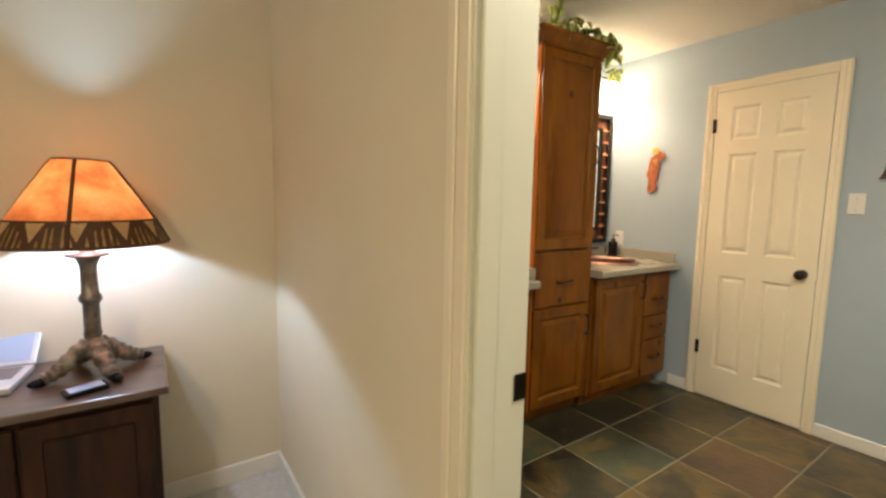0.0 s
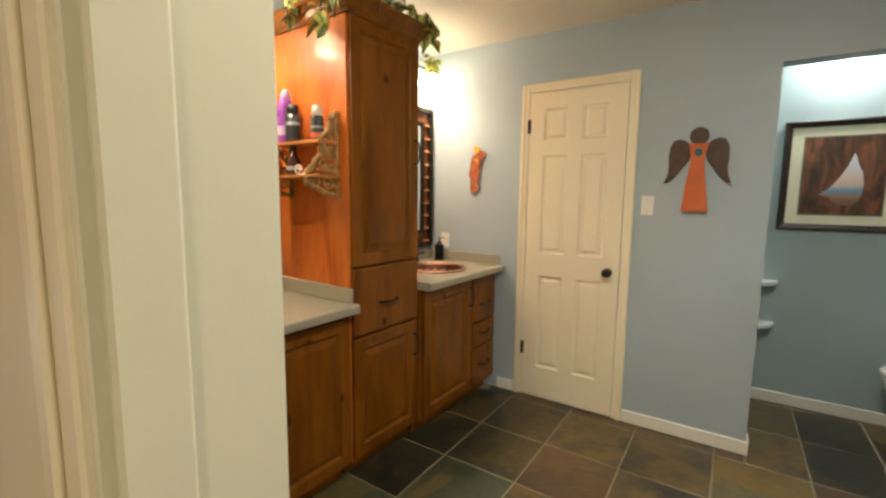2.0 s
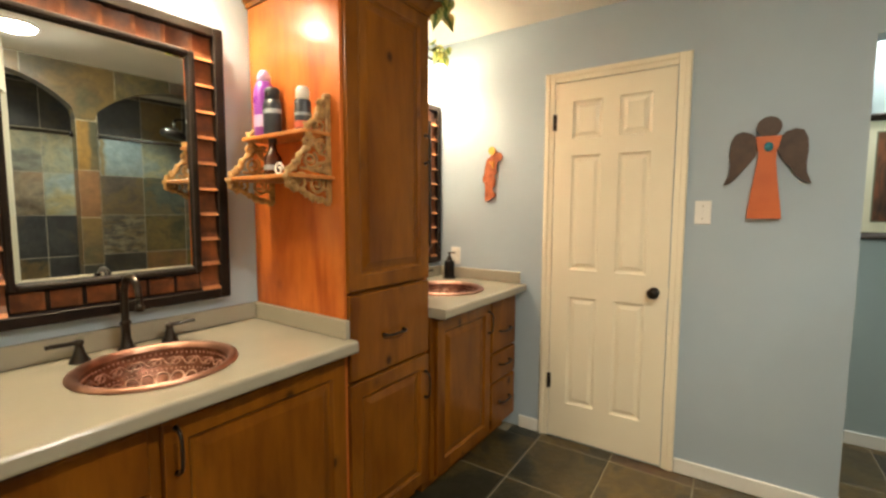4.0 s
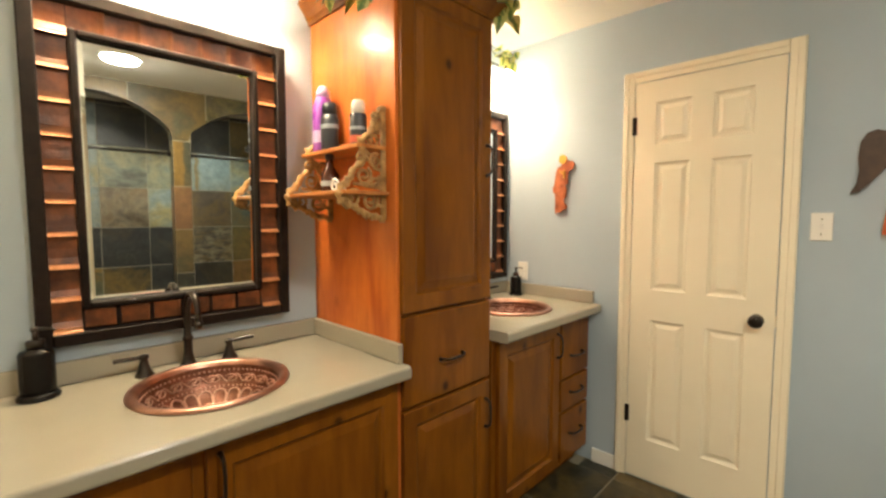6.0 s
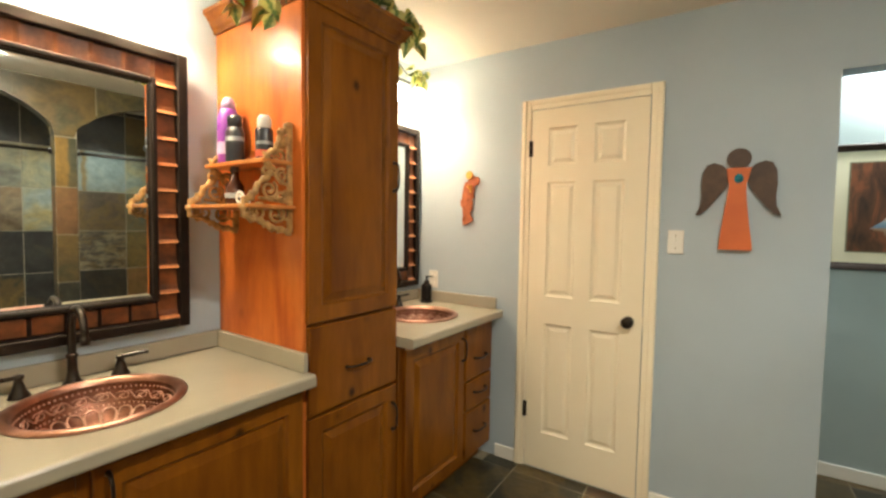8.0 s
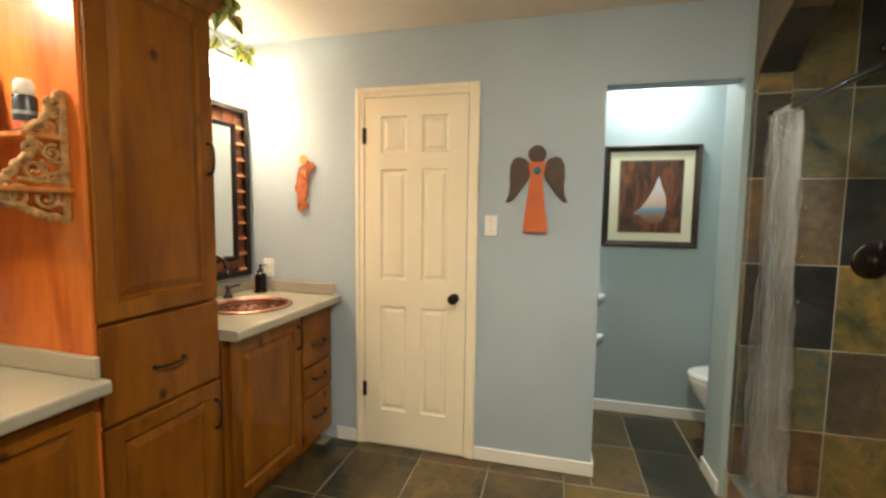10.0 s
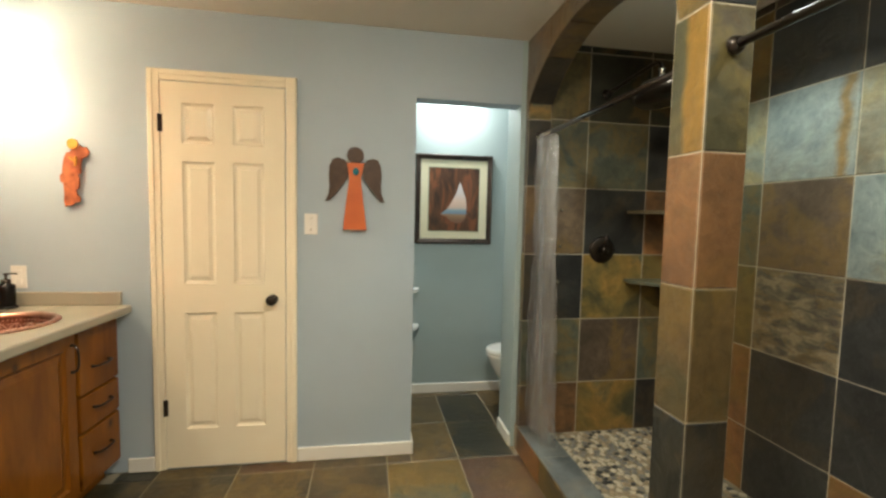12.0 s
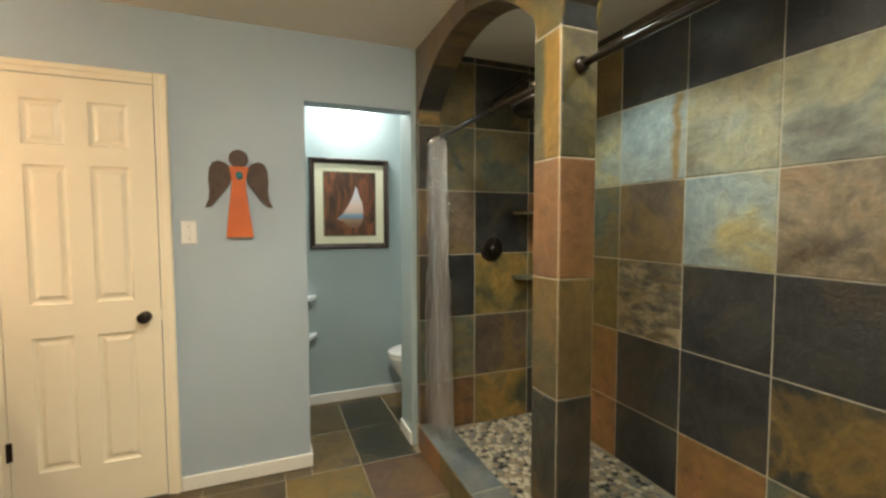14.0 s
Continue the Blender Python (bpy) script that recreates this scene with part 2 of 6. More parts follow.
AMBER = plain("dark_amber_glass", (0.06, 0.018, 0.008), (0.04, 0.012, 0.006), 14, 0.15, relief=0.0)
VINE = plain("ivy_stem", (0.10, 0.085, 0.03), (0.07, 0.06, 0.02), 40, 0.6, relief=0.2)
PALE_HIDE = plain("pale_hide_paint", (0.62, 0.40, 0.20), (0.50, 0.30, 0.14), 30, 0.6, relief=0.3)
STRAP = plain("leather_strap", (0.11, 0.043, 0.017), (0.07, 0.028, 0.012), 30, 0.6, relief=0.4)
LAMP_METAL = plain("antique_pewter", (0.26, 0.24, 0.22), (0.12, 0.105, 0.095), 30, 0.35, metal=0.6, relief=0.2)
LAMP_FOOT = plain("carved_grey_foot", (0.30, 0.285, 0.27), (0.045, 0.04, 0.036), 30, 0.35, relief=0.4, fine=60)
LAPTOP_SILVER = plain("silver_plastic", (0.62, 0.64, 0.68), (0.58, 0.60, 0.64), 10, 0.35, metal=0.2, relief=0.03)
LAPTOP_SCREEN = plain("pale_blue_screen", (0.42, 0.50, 0.68), (0.38, 0.46, 0.64), 3, 0.25, relief=0.0)
KEY_GREY = plain("grey_keys", (0.16, 0.16, 0.16), (0.12, 0.12, 0.12), 60, 0.5, relief=0.1)

CHARCOAL = slate("charcoal_slate", [(0.3, (0.018, 0.019, 0.020)), (0.6, (0.034, 0.036, 0.036)), (0.8, (0.046, 0.045, 0.037))], vein=0.14)
BLUE_SLATE = slate("blue_grey_slate", [(0.3, (0.15, 0.195, 0.21)), (0.5, (0.255, 0.31, 0.315)), (0.6, (0.29, 0.31, 0.25)), (0.72, (0.37, 0.31, 0.15))], 2.2, vein=0.26)
GREEN_SLATE = slate("green_grey_slate", [(0.3, (0.055, 0.07, 0.058)), (0.55, (0.10, 0.115, 0.088)), (0.78, (0.20, 0.145, 0.06))], 3.0)
GOLD_SLATE = slate("gold_slate", [(0.28, (0.06, 0.065, 0.038)), (0.45, (0.19, 0.14, 0.046)), (0.60, (0.30, 0.185, 0.052)), (0.74, (0.10, 0.11, 0.07))], 3.4)
OLIVE_SLATE = slate("olive_slate", [(0.3, (0.055, 0.052, 0.026)), (0.5, (0.145, 0.115, 0.042)), (0.7, (0.09, 0.075, 0.045)), (0.85, (0.24, 0.15, 0.05))], 4.0)
RUST_SLATE = slate("rust_slate", [(0.3, (0.10, 0.06, 0.032)), (0.5, (0.24, 0.12, 0.05)), (0.7, (0.32, 0.155, 0.06)), (0.85, (0.13, 0.09, 0.06))], 3.2)
PINK_SLATE = slate("copper_pink_slate", [(0.3, (0.16, 0.084, 0.038)), (0.55, (0.24, 0.122, 0.052)), (0.8, (0.14, 0.088, 0.043))], 2.4, vein=0.25)
BROWN_SLATE = slate("brown_slate", [(0.3, (0.075, 0.058, 0.043)), (0.55, (0.125, 0.092, 0.066)), (0.8, (0.18, 0.125, 0.08))], 3.0)
TAN_SLATE = slate("tan_slate", [(0.3, (0.13, 0.125, 0.10)), (0.42, (0.22, 0.235, 0.19)), (0.54, (0.34, 0.31, 0.185)), (0.64, (0.25, 0.285, 0.26)), (0.8, (0.27, 0.21, 0.11))], 2.2, vein=0.28)
STRIPE_SLATE = slate("striped_slate", [(0.36, (0.075, 0.064, 0.046)), (0.5, (0.155, 0.128, 0.085)), (0.62, (0.29, 0.24, 0.15))], 2.6, stretch=(4.0, 9.0, 1), distort=0.4)
FLOOR_DARK = slate("dark_olive_floor_slate", [(0.28, (0.016, 0.017, 0.012)), (0.5, (0.031, 0.031, 0.019)), (0.66, (0.048, 0.043, 0.022)), (0.8, (0.104, 0.070, 0.019))], 2.2, vein=0.35)
FLOOR_RED = slate("red_brown_floor_slate", [(0.3, (0.061, 0.041, 0.026)), (0.5, (0.100, 0.055, 0.032)), (0.75, (0.122, 0.073, 0.039))], 2.2, vein=0.3)
FLOOR_GREEN = slate("green_gold_floor_slate", [(0.3, (0.043, 0.056, 0.037)), (0.52, (0.071, 0.088, 0.057)), (0.62, (0.173, 0.117, 0.025)), (0.8, (0.082, 0.070, 0.029))], 1.6)
FLOOR_TAN = slate("brown_tan_floor_slate", [(0.3, (0.037, 0.032, 0.020)), (0.48, (0.071, 0.057, 0.031)), (0.62, (0.117, 0.082, 0.037)), (0.8, (0.053, 0.051, 0.035))], 2.2)
COLUMN_TAN = slate("tan_olive_slate", [(0.3, (0.066, 0.055, 0.025)), (0.5, (0.129, 0.088, 0.037)), (0.64, (0.082, 0.075, 0.037)), (0.8, (0.136, 0.078, 0.034))], 2.4)
VEINED_BLUE = slate("blue_slate_with_gold_vein", [(0.3, (0.17, 0.215, 0.235)), (0.5, (0.26, 0.315, 0.33)), (0.7, (0.30, 0.33, 0.30))], 2.2, vein=0.12, mark=(0.150, 0.045, 0.10, (0.23, 0.155, 0.062), False))
SPLIT_GOLD = slate("green_and_gold_slate", [(0.3, (0.064, 0.066, 0.039)), (0.55, (0.101, 0.098, 0.054)), (0.8, (0.120, 0.094, 0.045))], 3.0, vein=0.2, mark=(-0.012, 0.03, 0.06, (0.25, 0.15, 0.036), True))
SWIRL_SLATE = slate("charcoal_slate_with_gold_swirls", [(0.36, (0.024, 0.027, 0.026)), (0.5, (0.045, 0.046, 0.036)), (0.58, (0.17, 0.115, 0.04)), (0.68, (0.06, 0.055, 0.036))], 2.0, distort=1.2, vein=0.5)
MOTTLED_TAN = slate("mottled_brown_tan_slate", [(0.34, (0.075, 0.060, 0.045)), (0.48, (0.15, 0.12, 0.085)), (0.58, (0.25, 0.20, 0.135)), (0.72, (0.20, 0.12, 0.065))], 3.6, vein=0.2)
DUSK_SLATE = slate("dusky_blue_slate", [(0.3, (0.075, 0.094, 0.105)), (0.5, (0.115, 0.14, 0.15)), (0.7, (0.145, 0.16, 0.155))], 3.0, vein=0.15)
KINDS = {"j": DUSK_SLATE, "v": VEINED_BLUE, "z": SPLIT_GOLD, "w": SWIRL_SLATE, "y": MOTTLED_TAN, "q": COLUMN_TAN, "f": FLOOR_DARK, "h": FLOOR_RED, "k": FLOOR_GREEN, "m": FLOOR_TAN, "c": CHARCOAL, "b": BLUE_SLATE, "e": GREEN_SLATE, "g": GOLD_SLATE, "o": OLIVE_SLATE, "r": RUST_SLATE,
         "p": PINK_SLATE, "n": BROWN_SLATE, "t": TAN_SLATE, "s": STRIPE_SLATE}
PEBBLE_MATS = [plain("grey_pebble", (0.22, 0.22, 0.20), (0.14, 0.14, 0.13), 40, 0.35, relief=0.2, spread=9.0),
               plain("cream_pebble", (0.56, 0.50, 0.38), (0.44, 0.38, 0.28), 40, 0.35, relief=0.2, spread=9.0),
               plain("dark_pebble", (0.055, 0.055, 0.052), (0.035, 0.035, 0.034), 40, 0.3, relief=0.2, spread=9.0),
               plain("tan_pebble", (0.36, 0.28, 0.18), (0.26, 0.20, 0.13), 40, 0.35, relief=0.2, spread=9.0)]


def leaf_material():
    """Variegated leaf: green along the rib, yellow towards the edge, in feathered bands."""
    m, nt, b = nodes_of("variegated_leaf")
    tc = nt.nodes.new("ShaderNodeTexCoord")
    sx = nt.nodes.new("ShaderNodeSeparateXYZ")
    nt.links.new(tc.outputs["Object"], sx.inputs[0])
    ab = nt.nodes.new("ShaderNodeMath")
    ab.operation = "ABSOLUTE"
    nt.links.new(sx.outputs[0], ab.inputs[0])
    w = nt.nodes.new("ShaderNodeMath")
    w.operation = "MULTIPLY"
    w.inputs[1].default_value = 34.0
    nt.links.new(ab.outputs[0], w.inputs[0])
    n = noise_node(nt, coords(nt, spread=17.0), 60, 3)
    ad = nt.nodes.new("ShaderNodeMath")
    nt.links.new(w.outputs[0], ad.inputs[0])
    nt.links.new(n.outputs["Fac"], ad.inputs[1])
    r = ramp(nt, [(0.45, (0.06, 0.13, 0.022)), (0.68, (0.12, 0.20, 0.035)), (0.88, (0.46, 0.45, 0.13))])
    nt.links.new(ad.outputs[0], r.inputs[0])
    nt.links.new(r.outputs[0], b.inputs["Base Color"])
    b.inputs["Roughness"].default_value = 0.4
    b.inputs["Transmission Weight"].default_value = 0.0
    return m


LEAF = leaf_material()


def vinyl_material():
    """Clear shower-curtain vinyl: faintly milky, glossy along its creases."""
    m, nt, b = nodes_of("clear_vinyl")
    n = noise_node(nt, coords(nt, (7, 7, 0.8)), 3, 3)
    r = ramp(nt, [(0.38, (0.06, 0.06, 0.06)), (0.64, (0.25, 0.25, 0.25))])
    nt.links.new(n.outputs["Fac"], r.inputs[0])
    tr = nt.nodes.new("ShaderNodeBsdfTransparent")
    b.inputs["Base Color"].default_value = (0.62, 0.60, 0.62, 1)
    b.inputs["Roughness"].default_value = 0.25
    cr = noise_node(nt, coords(nt, (1.6, 1.6, 0.35)), 30, 4, 0.6, 1.0)
    bump(nt, b, cr.outputs["Fac"], 0.9, 0.014)
    film = nt.nodes.new("ShaderNodeMixShader")
    nt.links.new(r.outputs[0], film.inputs[0])
    nt.links.new(tr.outputs[0], film.inputs[1])
    nt.links.new(b.outputs[0], film.inputs[2])
    gl = nt.nodes.new("ShaderNodeBsdfGlossy")
    gl.inputs["Roughness"].default_value = 0.06
    nt.links.new(b.inputs["Normal"].links[0].from_socket, gl.inputs["Normal"])
    fs = nt.nodes.new("ShaderNodeFresnel")
    fs.inputs["IOR"].default_value = 1.5
    nt.links.new(b.inputs["Normal"].links[0].from_socket, fs.inputs["Normal"])
    mix = nt.nodes.new("ShaderNodeMixShader")
    nt.links.new(fs.outputs[0], mix.inputs[0])
    nt.links.new(film.outputs[0], mix.inputs[1])
    nt.links.new(gl.outputs[0], mix.inputs[2])
    nt.links.new(mix.outputs[0], nt.nodes["Material Output"].inputs[0])
    return m


VINYL = vinyl_material()


def mirror_material():
    m, nt, b = nodes_of("mirror_glass")
    b.inputs["Base Color"].default_value = (0.86, 0.89, 0.87, 1)
    b.inputs["Metallic"].default_value = 1.0
    b.inputs["Roughness"].default_value = 0.015
    return m


MIRROR = mirror_material()


def shade_material():
    """Painted hide lampshade that lets lamplight through."""
    m, nt, b = nodes_of("amber_hide_shade")
    n = noise_node(nt, coords(nt), 14, 5)
    r = ramp(nt, [(0.32, (0.46, 0.085, 0.014)), (0.5, (0.64, 0.155, 0.028)), (0.68, (0.72, 0.22, 0.055))])
    nt.links.new(n.outputs["Fac"], r.inputs[0])
    nt.links.new(r.outputs[0], b.inputs["Base Color"])
    b.inputs["Roughness"].default_value = 0.6
    tl = nt.nodes.new("ShaderNodeBsdfTranslucent")
    nt.links.new(r.outputs[0], tl.inputs[0])
    mix = nt.nodes.new("ShaderNodeMixShader")
    mix.inputs[0].default_value = 0.13
    nt.links.new(b.outputs[0], mix.inputs[1])
    nt.links.new(tl.outputs[0], mix.inputs[2])
    nt.links.new(mix.outputs[0], nt.nodes["Material Output"].inputs[0])
    return m


HIDE = shade_material()


def art_material():
    """Brown and rust curtain-like rock of the framed print."""
    m, nt, b = nodes_of("brown_rock_print")
    n = noise_node(nt, coords(nt, (9, 9, 3.0)), 1.4, 6, 0.55, 0.8)
    r = ramp(nt, [(0.32, (0.012, 0.009, 0.008)), (0.48, (0.085, 0.035, 0.018)), (0.6, (0.21, 0.07, 0.028)), (0.75, (0.10, 0.045, 0.03))])
    nt.links.new(n.outputs["Fac"], r.inputs[0])
    nt.links.new(r.outputs[0], b.inputs["Base Color"])
    b.inputs["Roughness"].default_value = 0.35
    return m


def sky_print_material():
    m, nt, b = nodes_of("sunset_print")
    tc = nt.nodes.new("ShaderNodeTexCoord")
    sx = nt.nodes.new("ShaderNodeSeparateXYZ")
    nt.links.new(tc.outputs["Object"], sx.inputs[0])
    mr = nt.nodes.new("ShaderNodeMapRange")
    mr.inputs["From Min"].default_value, mr.inputs["From Max"].default_value = -0.155, 0.12
    nt.links.new(sx.outputs[2], mr.inputs["Value"])
    r = ramp(nt, [(0.0, (0.20, 0.11, 0.07)), (0.14, (0.30, 0.20, 0.13)), (0.17, (0.13, 0.22, 0.32)), (0.27, (0.22, 0.33, 0.42)),
                  (0.33, (0.55, 0.42, 0.36)), (0.5, (0.68, 0.52, 0.44)), (0.8, (0.62, 0.62, 0.66))])
    nt.links.new(mr.outputs[0], r.inputs[0])
    nt.links.new(r.outputs[0], b.inputs["Base Color"])
    b.inputs["Roughness"].default_value = 0.35
    return m


ART = art_material()
ART_SKY = sky_print_material()


# ---- mesh helpers ----
def mesh_of(name, bm, material, smooth=False):
    me = bpy.data.meshes.new(name)
    bmesh.ops.recalc_face_normals(bm, faces=bm.faces)
    bm.to_mesh(me)
    bm.free()
    mats = material if isinstance(material, (list, tuple)) else [material]
    for m in mats:
        me.materials.append(m)
    if smooth:
        for p in me.polygons:
            p.use_smooth = True
    return me


def part(name, bm, material, parent, label="", at=None, smooth=False):
    ob = new(name, mesh_of(name, bm, material, smooth))
    ob.parent = parent
    if at is not None:
        ob.matrix_basis = at
    if label:
        tagged(ob, label)
    return ob


def thing(name, m, label, category, group="", kind=""):
    ob = new(name)
    ob.empty_display_size = 0.1
    ob.matrix_basis = m
    return tagged(ob, label, category, group, kind)


def solid(name, bm, material, m, label, category, group="", kind="", smooth=False):
    ob = new(name, mesh_of(name, bm, material, smooth))
    ob.matrix_basis = m
    return tagged(ob, label, category, group, kind)


def add_box(bm, a, b, bevel=0.0, slot=0, segments=1):
    r = bmesh.ops.create_cube(bm, size=1)
    for v in r["verts"]:
        v.co = Vector([(a[i] + b[i]) / 2 + v.co[i] * (b[i] - a[i]) for i in range(3)])
    faces = list({f for v in r["verts"] for f in v.link_faces})
    if bevel:
        es = list({e for v in r["verts"] for e in v.link_edges})
        out = bmesh.ops.bevel(bm, geom=es, offset=bevel, segments=segments, affect="EDGES", profile=0.5)
        faces = [f for f in bm.faces if f in set(out["faces"])] + [f for f in faces if f.is_valid]
    for f in faces:
        if f.is_valid:
            f.material_index = slot
    return bm


def box(a, b, bevel=0.0, segments=1):
    return add_box(bmesh.new(), a, b, bevel, 0, segments)


def lathe(profile, n=32, closed=True, slot=0, bm=None, stretch=(1, 1)):
    """Turns (radius, height) pairs about the z axis."""
    bm = bm or bmesh.new()
    rings = []
    for r, z in profile:
        if r < 1e-5:
            rings.append([bm.verts.new((0, 0, z))])
        else:
            rings.append([bm.verts.new((r * stretch[0] * math.cos(2 * math.pi * k / n), r * stretch[1] * math.sin(2 * math.pi * k / n), z)) for k in range(n)])
    for a, b in zip(rings, rings[1:]):
        for k in range(n):
            q = [a[k % len(a)], a[(k + 1) % len(a)], b[(k + 1) % len(b)], b[k % len(b)]]
            u = list(dict.fromkeys(q))
            if len(u) > 2:
                f = bm.faces.new(u)
                f.material_index = slot
    return bm


def tube(pts, radius, n=10, bm=None, caps=True, slot=0):
    """Sweeps a circle along points; radius may be a number or one for each point."""
    bm = bm or bmesh.new()
    pts = [Vector(p) for p in pts]
    rad = radius if isinstance(radius, (list, tuple)) else [radius] * len(pts)
    up = Vector((0.31, 0.17, 0.93))
    rings = []
    for i, p in enumerate(pts):
        d = (pts[min(i + 1, len(pts) - 1)] - pts[max(i - 1, 0)]).normalized()
        s = d.cross(up)
        if s.length < 0.05:
            s = d.cross(Vector((1, 0, 0)))
        s.normalize()
        u = s.cross(d).normalized()
        up = u
        rings.append([bm.verts.new(p + rad[i] * (s * math.cos(2 * math.pi * k / n) + u * math.sin(2 * math.pi * k / n))) for k in range(n)])
    for a, b in zip(rings, rings[1:]):
        for k in range(n):
            f = bm.faces.new([a[k], a[(k + 1) % n], b[(k + 1) % n], b[k]])
            f.material_index = slot
    if caps:
        bm.faces.new(rings[0]).material_index = slot
        bm.faces.new(list(reversed(rings[-1]))).material_index = slot
    return bm


def curve_pts(pts, n=8):
    """A smooth line through points."""
    pts = [Vector(p) for p in pts]
    ext = [2 * pts[0] - pts[1]] + pts + [2 * pts[-1] - pts[-2]]
    out = []
    for i in range(1, len(ext) - 2):
        p0, p1, p2, p3 = ext[i - 1:i + 3]
        for k in range(n):
            t = k / n
            out.append(0.5 * ((2 * p1) + (p2 - p0) * t + (2 * p0 - 5 * p1 + 4 * p2 - p3) * t * t + (3 * p1 - p0 - 3 * p2 + p3) * t ** 3))
    out.append(pts[-1])
    return out


def slab_from_outline(pts, axis, lo, hi, bm=None, slot=0):
    """A flat shape with thickness: outline in the two other axes, from lo to hi along axis."""
    bm = bm or bmesh.new()

    def put(p, d):
        c = [p[0], p[1]]
        c.insert(axis, d)
        return bm.verts.new(c)
    a = [put(p, lo) for p in pts]
    b = [put(p, hi) for p in pts]
    fs = [bm.faces.new(a), bm.faces.new(list(reversed(b)))]
    n = len(pts)
    for k in range(n):
        fs.append(bm.faces.new([a[k], b[k], b[(k + 1) % n], a[(k + 1) % n]]))
    for f in fs:
        f.material_index = slot
    return bm


T = Matrix.Translation
# the vanity side of the room: x from the wall, y along it
V = pose(-0.008, -1.6, 0, 0, 0, -1.72) @ T((0, 1.6, 0))


# ---- the large structure ----
I4 = Matrix.Identity(4)


def wall(name, a, b, material, label, m=I4):
    return solid(name, box(a, b), material, m, label, "wall", kind="structure")


X_COL, COL_W = 2.775, 0.14          # shower front plane and column size
COL_NEAR, COL_FAR = -1.397, -1.257
X_BACK = 3.708                      # plastered wall behind the shower tiles
END = 2.135                         # end of the blue wall beside the toilet room
DOOR_L, DOOR_R = 1.638, 2.425       # doorway from the bedroom

wall_vanity = wall("wall_vanity", (-0.12, -2.56, 0), (0, 0.05, CEIL), BLUE_PAINT, "pale blue painted wall behind the washbasins", V)
bm = box((-0.2, 0, 0), (END, 0.11, CEIL))
add_box(bm, (END, 0, 2.047), (2.745, 0.11, CEIL))
wall_far = solid("wall_far", bm, BLUE_PAINT, I4, "blue painted wall with a header over the toilet doorway", "wall", kind="structure")
wall_stub = wall("wall_stub", (2.745, 0, 0), (3.85, 0.24, CEIL), TOILET_PAINT, "blue painted wall between toilet room and shower")
wall_toilet_back = wall("wall_toilet_back", (1.9, 0.87, 0), (3.85, 0.98, CEIL), TOILET_PAINT, "grey-blue painted back wall of the toilet room")
wall_toilet_left = wall("wall_toilet_left", (1.95, 0.11, 0), (2.06, 0.87, CEIL), TOILET_PAINT, "grey-blue painted side wall of the toilet room")
wall_toilet_right = wall("wall_toilet_right", (3.5, 0.24, 0), (3.6, 0.87, CEIL), TOILET_PAINT, "grey-blue painted wall behind the toilet tank")
bm = box((-0.2, -2.655, 0), (DOOR_L - 0.018, -2.51, CEIL))
add_box(bm, (DOOR_R + 0.018, -2.655, 0), (3.85, -2.51, CEIL))
add_box(bm, (DOOR_L - 0.018, -2.655, 2.06), (DOOR_R + 0.018, -2.51, CEIL))
wall_door = solid("wall_door", bm, CREAM_PAINT, I4, "cream painted wall with the bedroom doorway", "wall", kind="structure")
wall_bedroom = wall("wall_bedroom", (-0.1, -5.6, 0), (0.16, -2.655, CEIL), CREAM_PAINT, "cream painted bedroom wall behind the lamp")
wall_bedroom_back = wall("wall_bedroom_back", (-0.1, -5.7, 0), (4.4, -5.6, CEIL), CREAM_PAINT, "cream painted far bedroom wall")
wall_bedroom_side = wall("wall_bedroom_side", (4.3, -5.6, 0), (4.4, -2.655, CEIL), CREAM_PAINT, "cream painted bedroom side wall")
wall_shower = wall("wall_shower", (X_BACK, -2.51, 0), (3.85, 0, CEIL), WALL_GROUT, "slate-tiled long wall of the shower")
ceiling = solid("ceiling", box((-0.2, -5.7, CEIL), (4.4, 1.0, CEIL + 0.1)), CEILING_PAINT, I4, "cream painted lightly textured ceiling", "ceiling", kind="structure")
floor = solid("floor", box((-0.2, -2.565, -0.12), (3.85, 0.98, -0.003)), GROUT, I4, "slate-tiled bathroom floor with sandy grout", "floor", kind="structure")
carpet = solid("floor_carpet", box((-0.1, -5.7, -0.12), (4.4, -2.565, 0.004)), CARPET, I4, "pale cut-pile bedroom carpet", "carpet", kind="structure")

# doorway lining, stops and casing
bm = box((DOOR_L - 0.018, -2.66, 0.0), (DOOR_L, -2.506, 2.06), 0.002)
add_box(bm, (DOOR_R, -2.66, 0.0), (DOOR_R + 0.018, -2.506, 2.06), 0.002)
add_box(bm, (DOOR_L, -2.66, 2.042), (DOOR_R, -2.506, 2.06), 0.002)
door_frame = solid("door_2", bm, JAMB_PAINT, I4, "white painted lining of the open bedroom doorway", "door frame", kind="structure")
bm = box((DOOR_L, -2.650, 0.003), (DOOR_L + 0.011, -2.598, 2.042), 0.003)
add_box(bm, (DOOR_R - 0.011, -2.650, 0.003), (DOOR_R, -2.598, 2.042), 0.003)
add_box(bm, (DOOR_L + 0.011, -2.650, 2.030), (DOOR_R - 0.011, -2.598, 2.042), 0.003)
part("door_stop", bm, JAMB_PAINT, door_frame)
part("strike_plate", box((DOOR_L, -2.540, 0.905), (DOOR_L + 0.003, -2.5065, 0.962), 0.001), BRONZE, door_frame, "dark bronze strike plate")


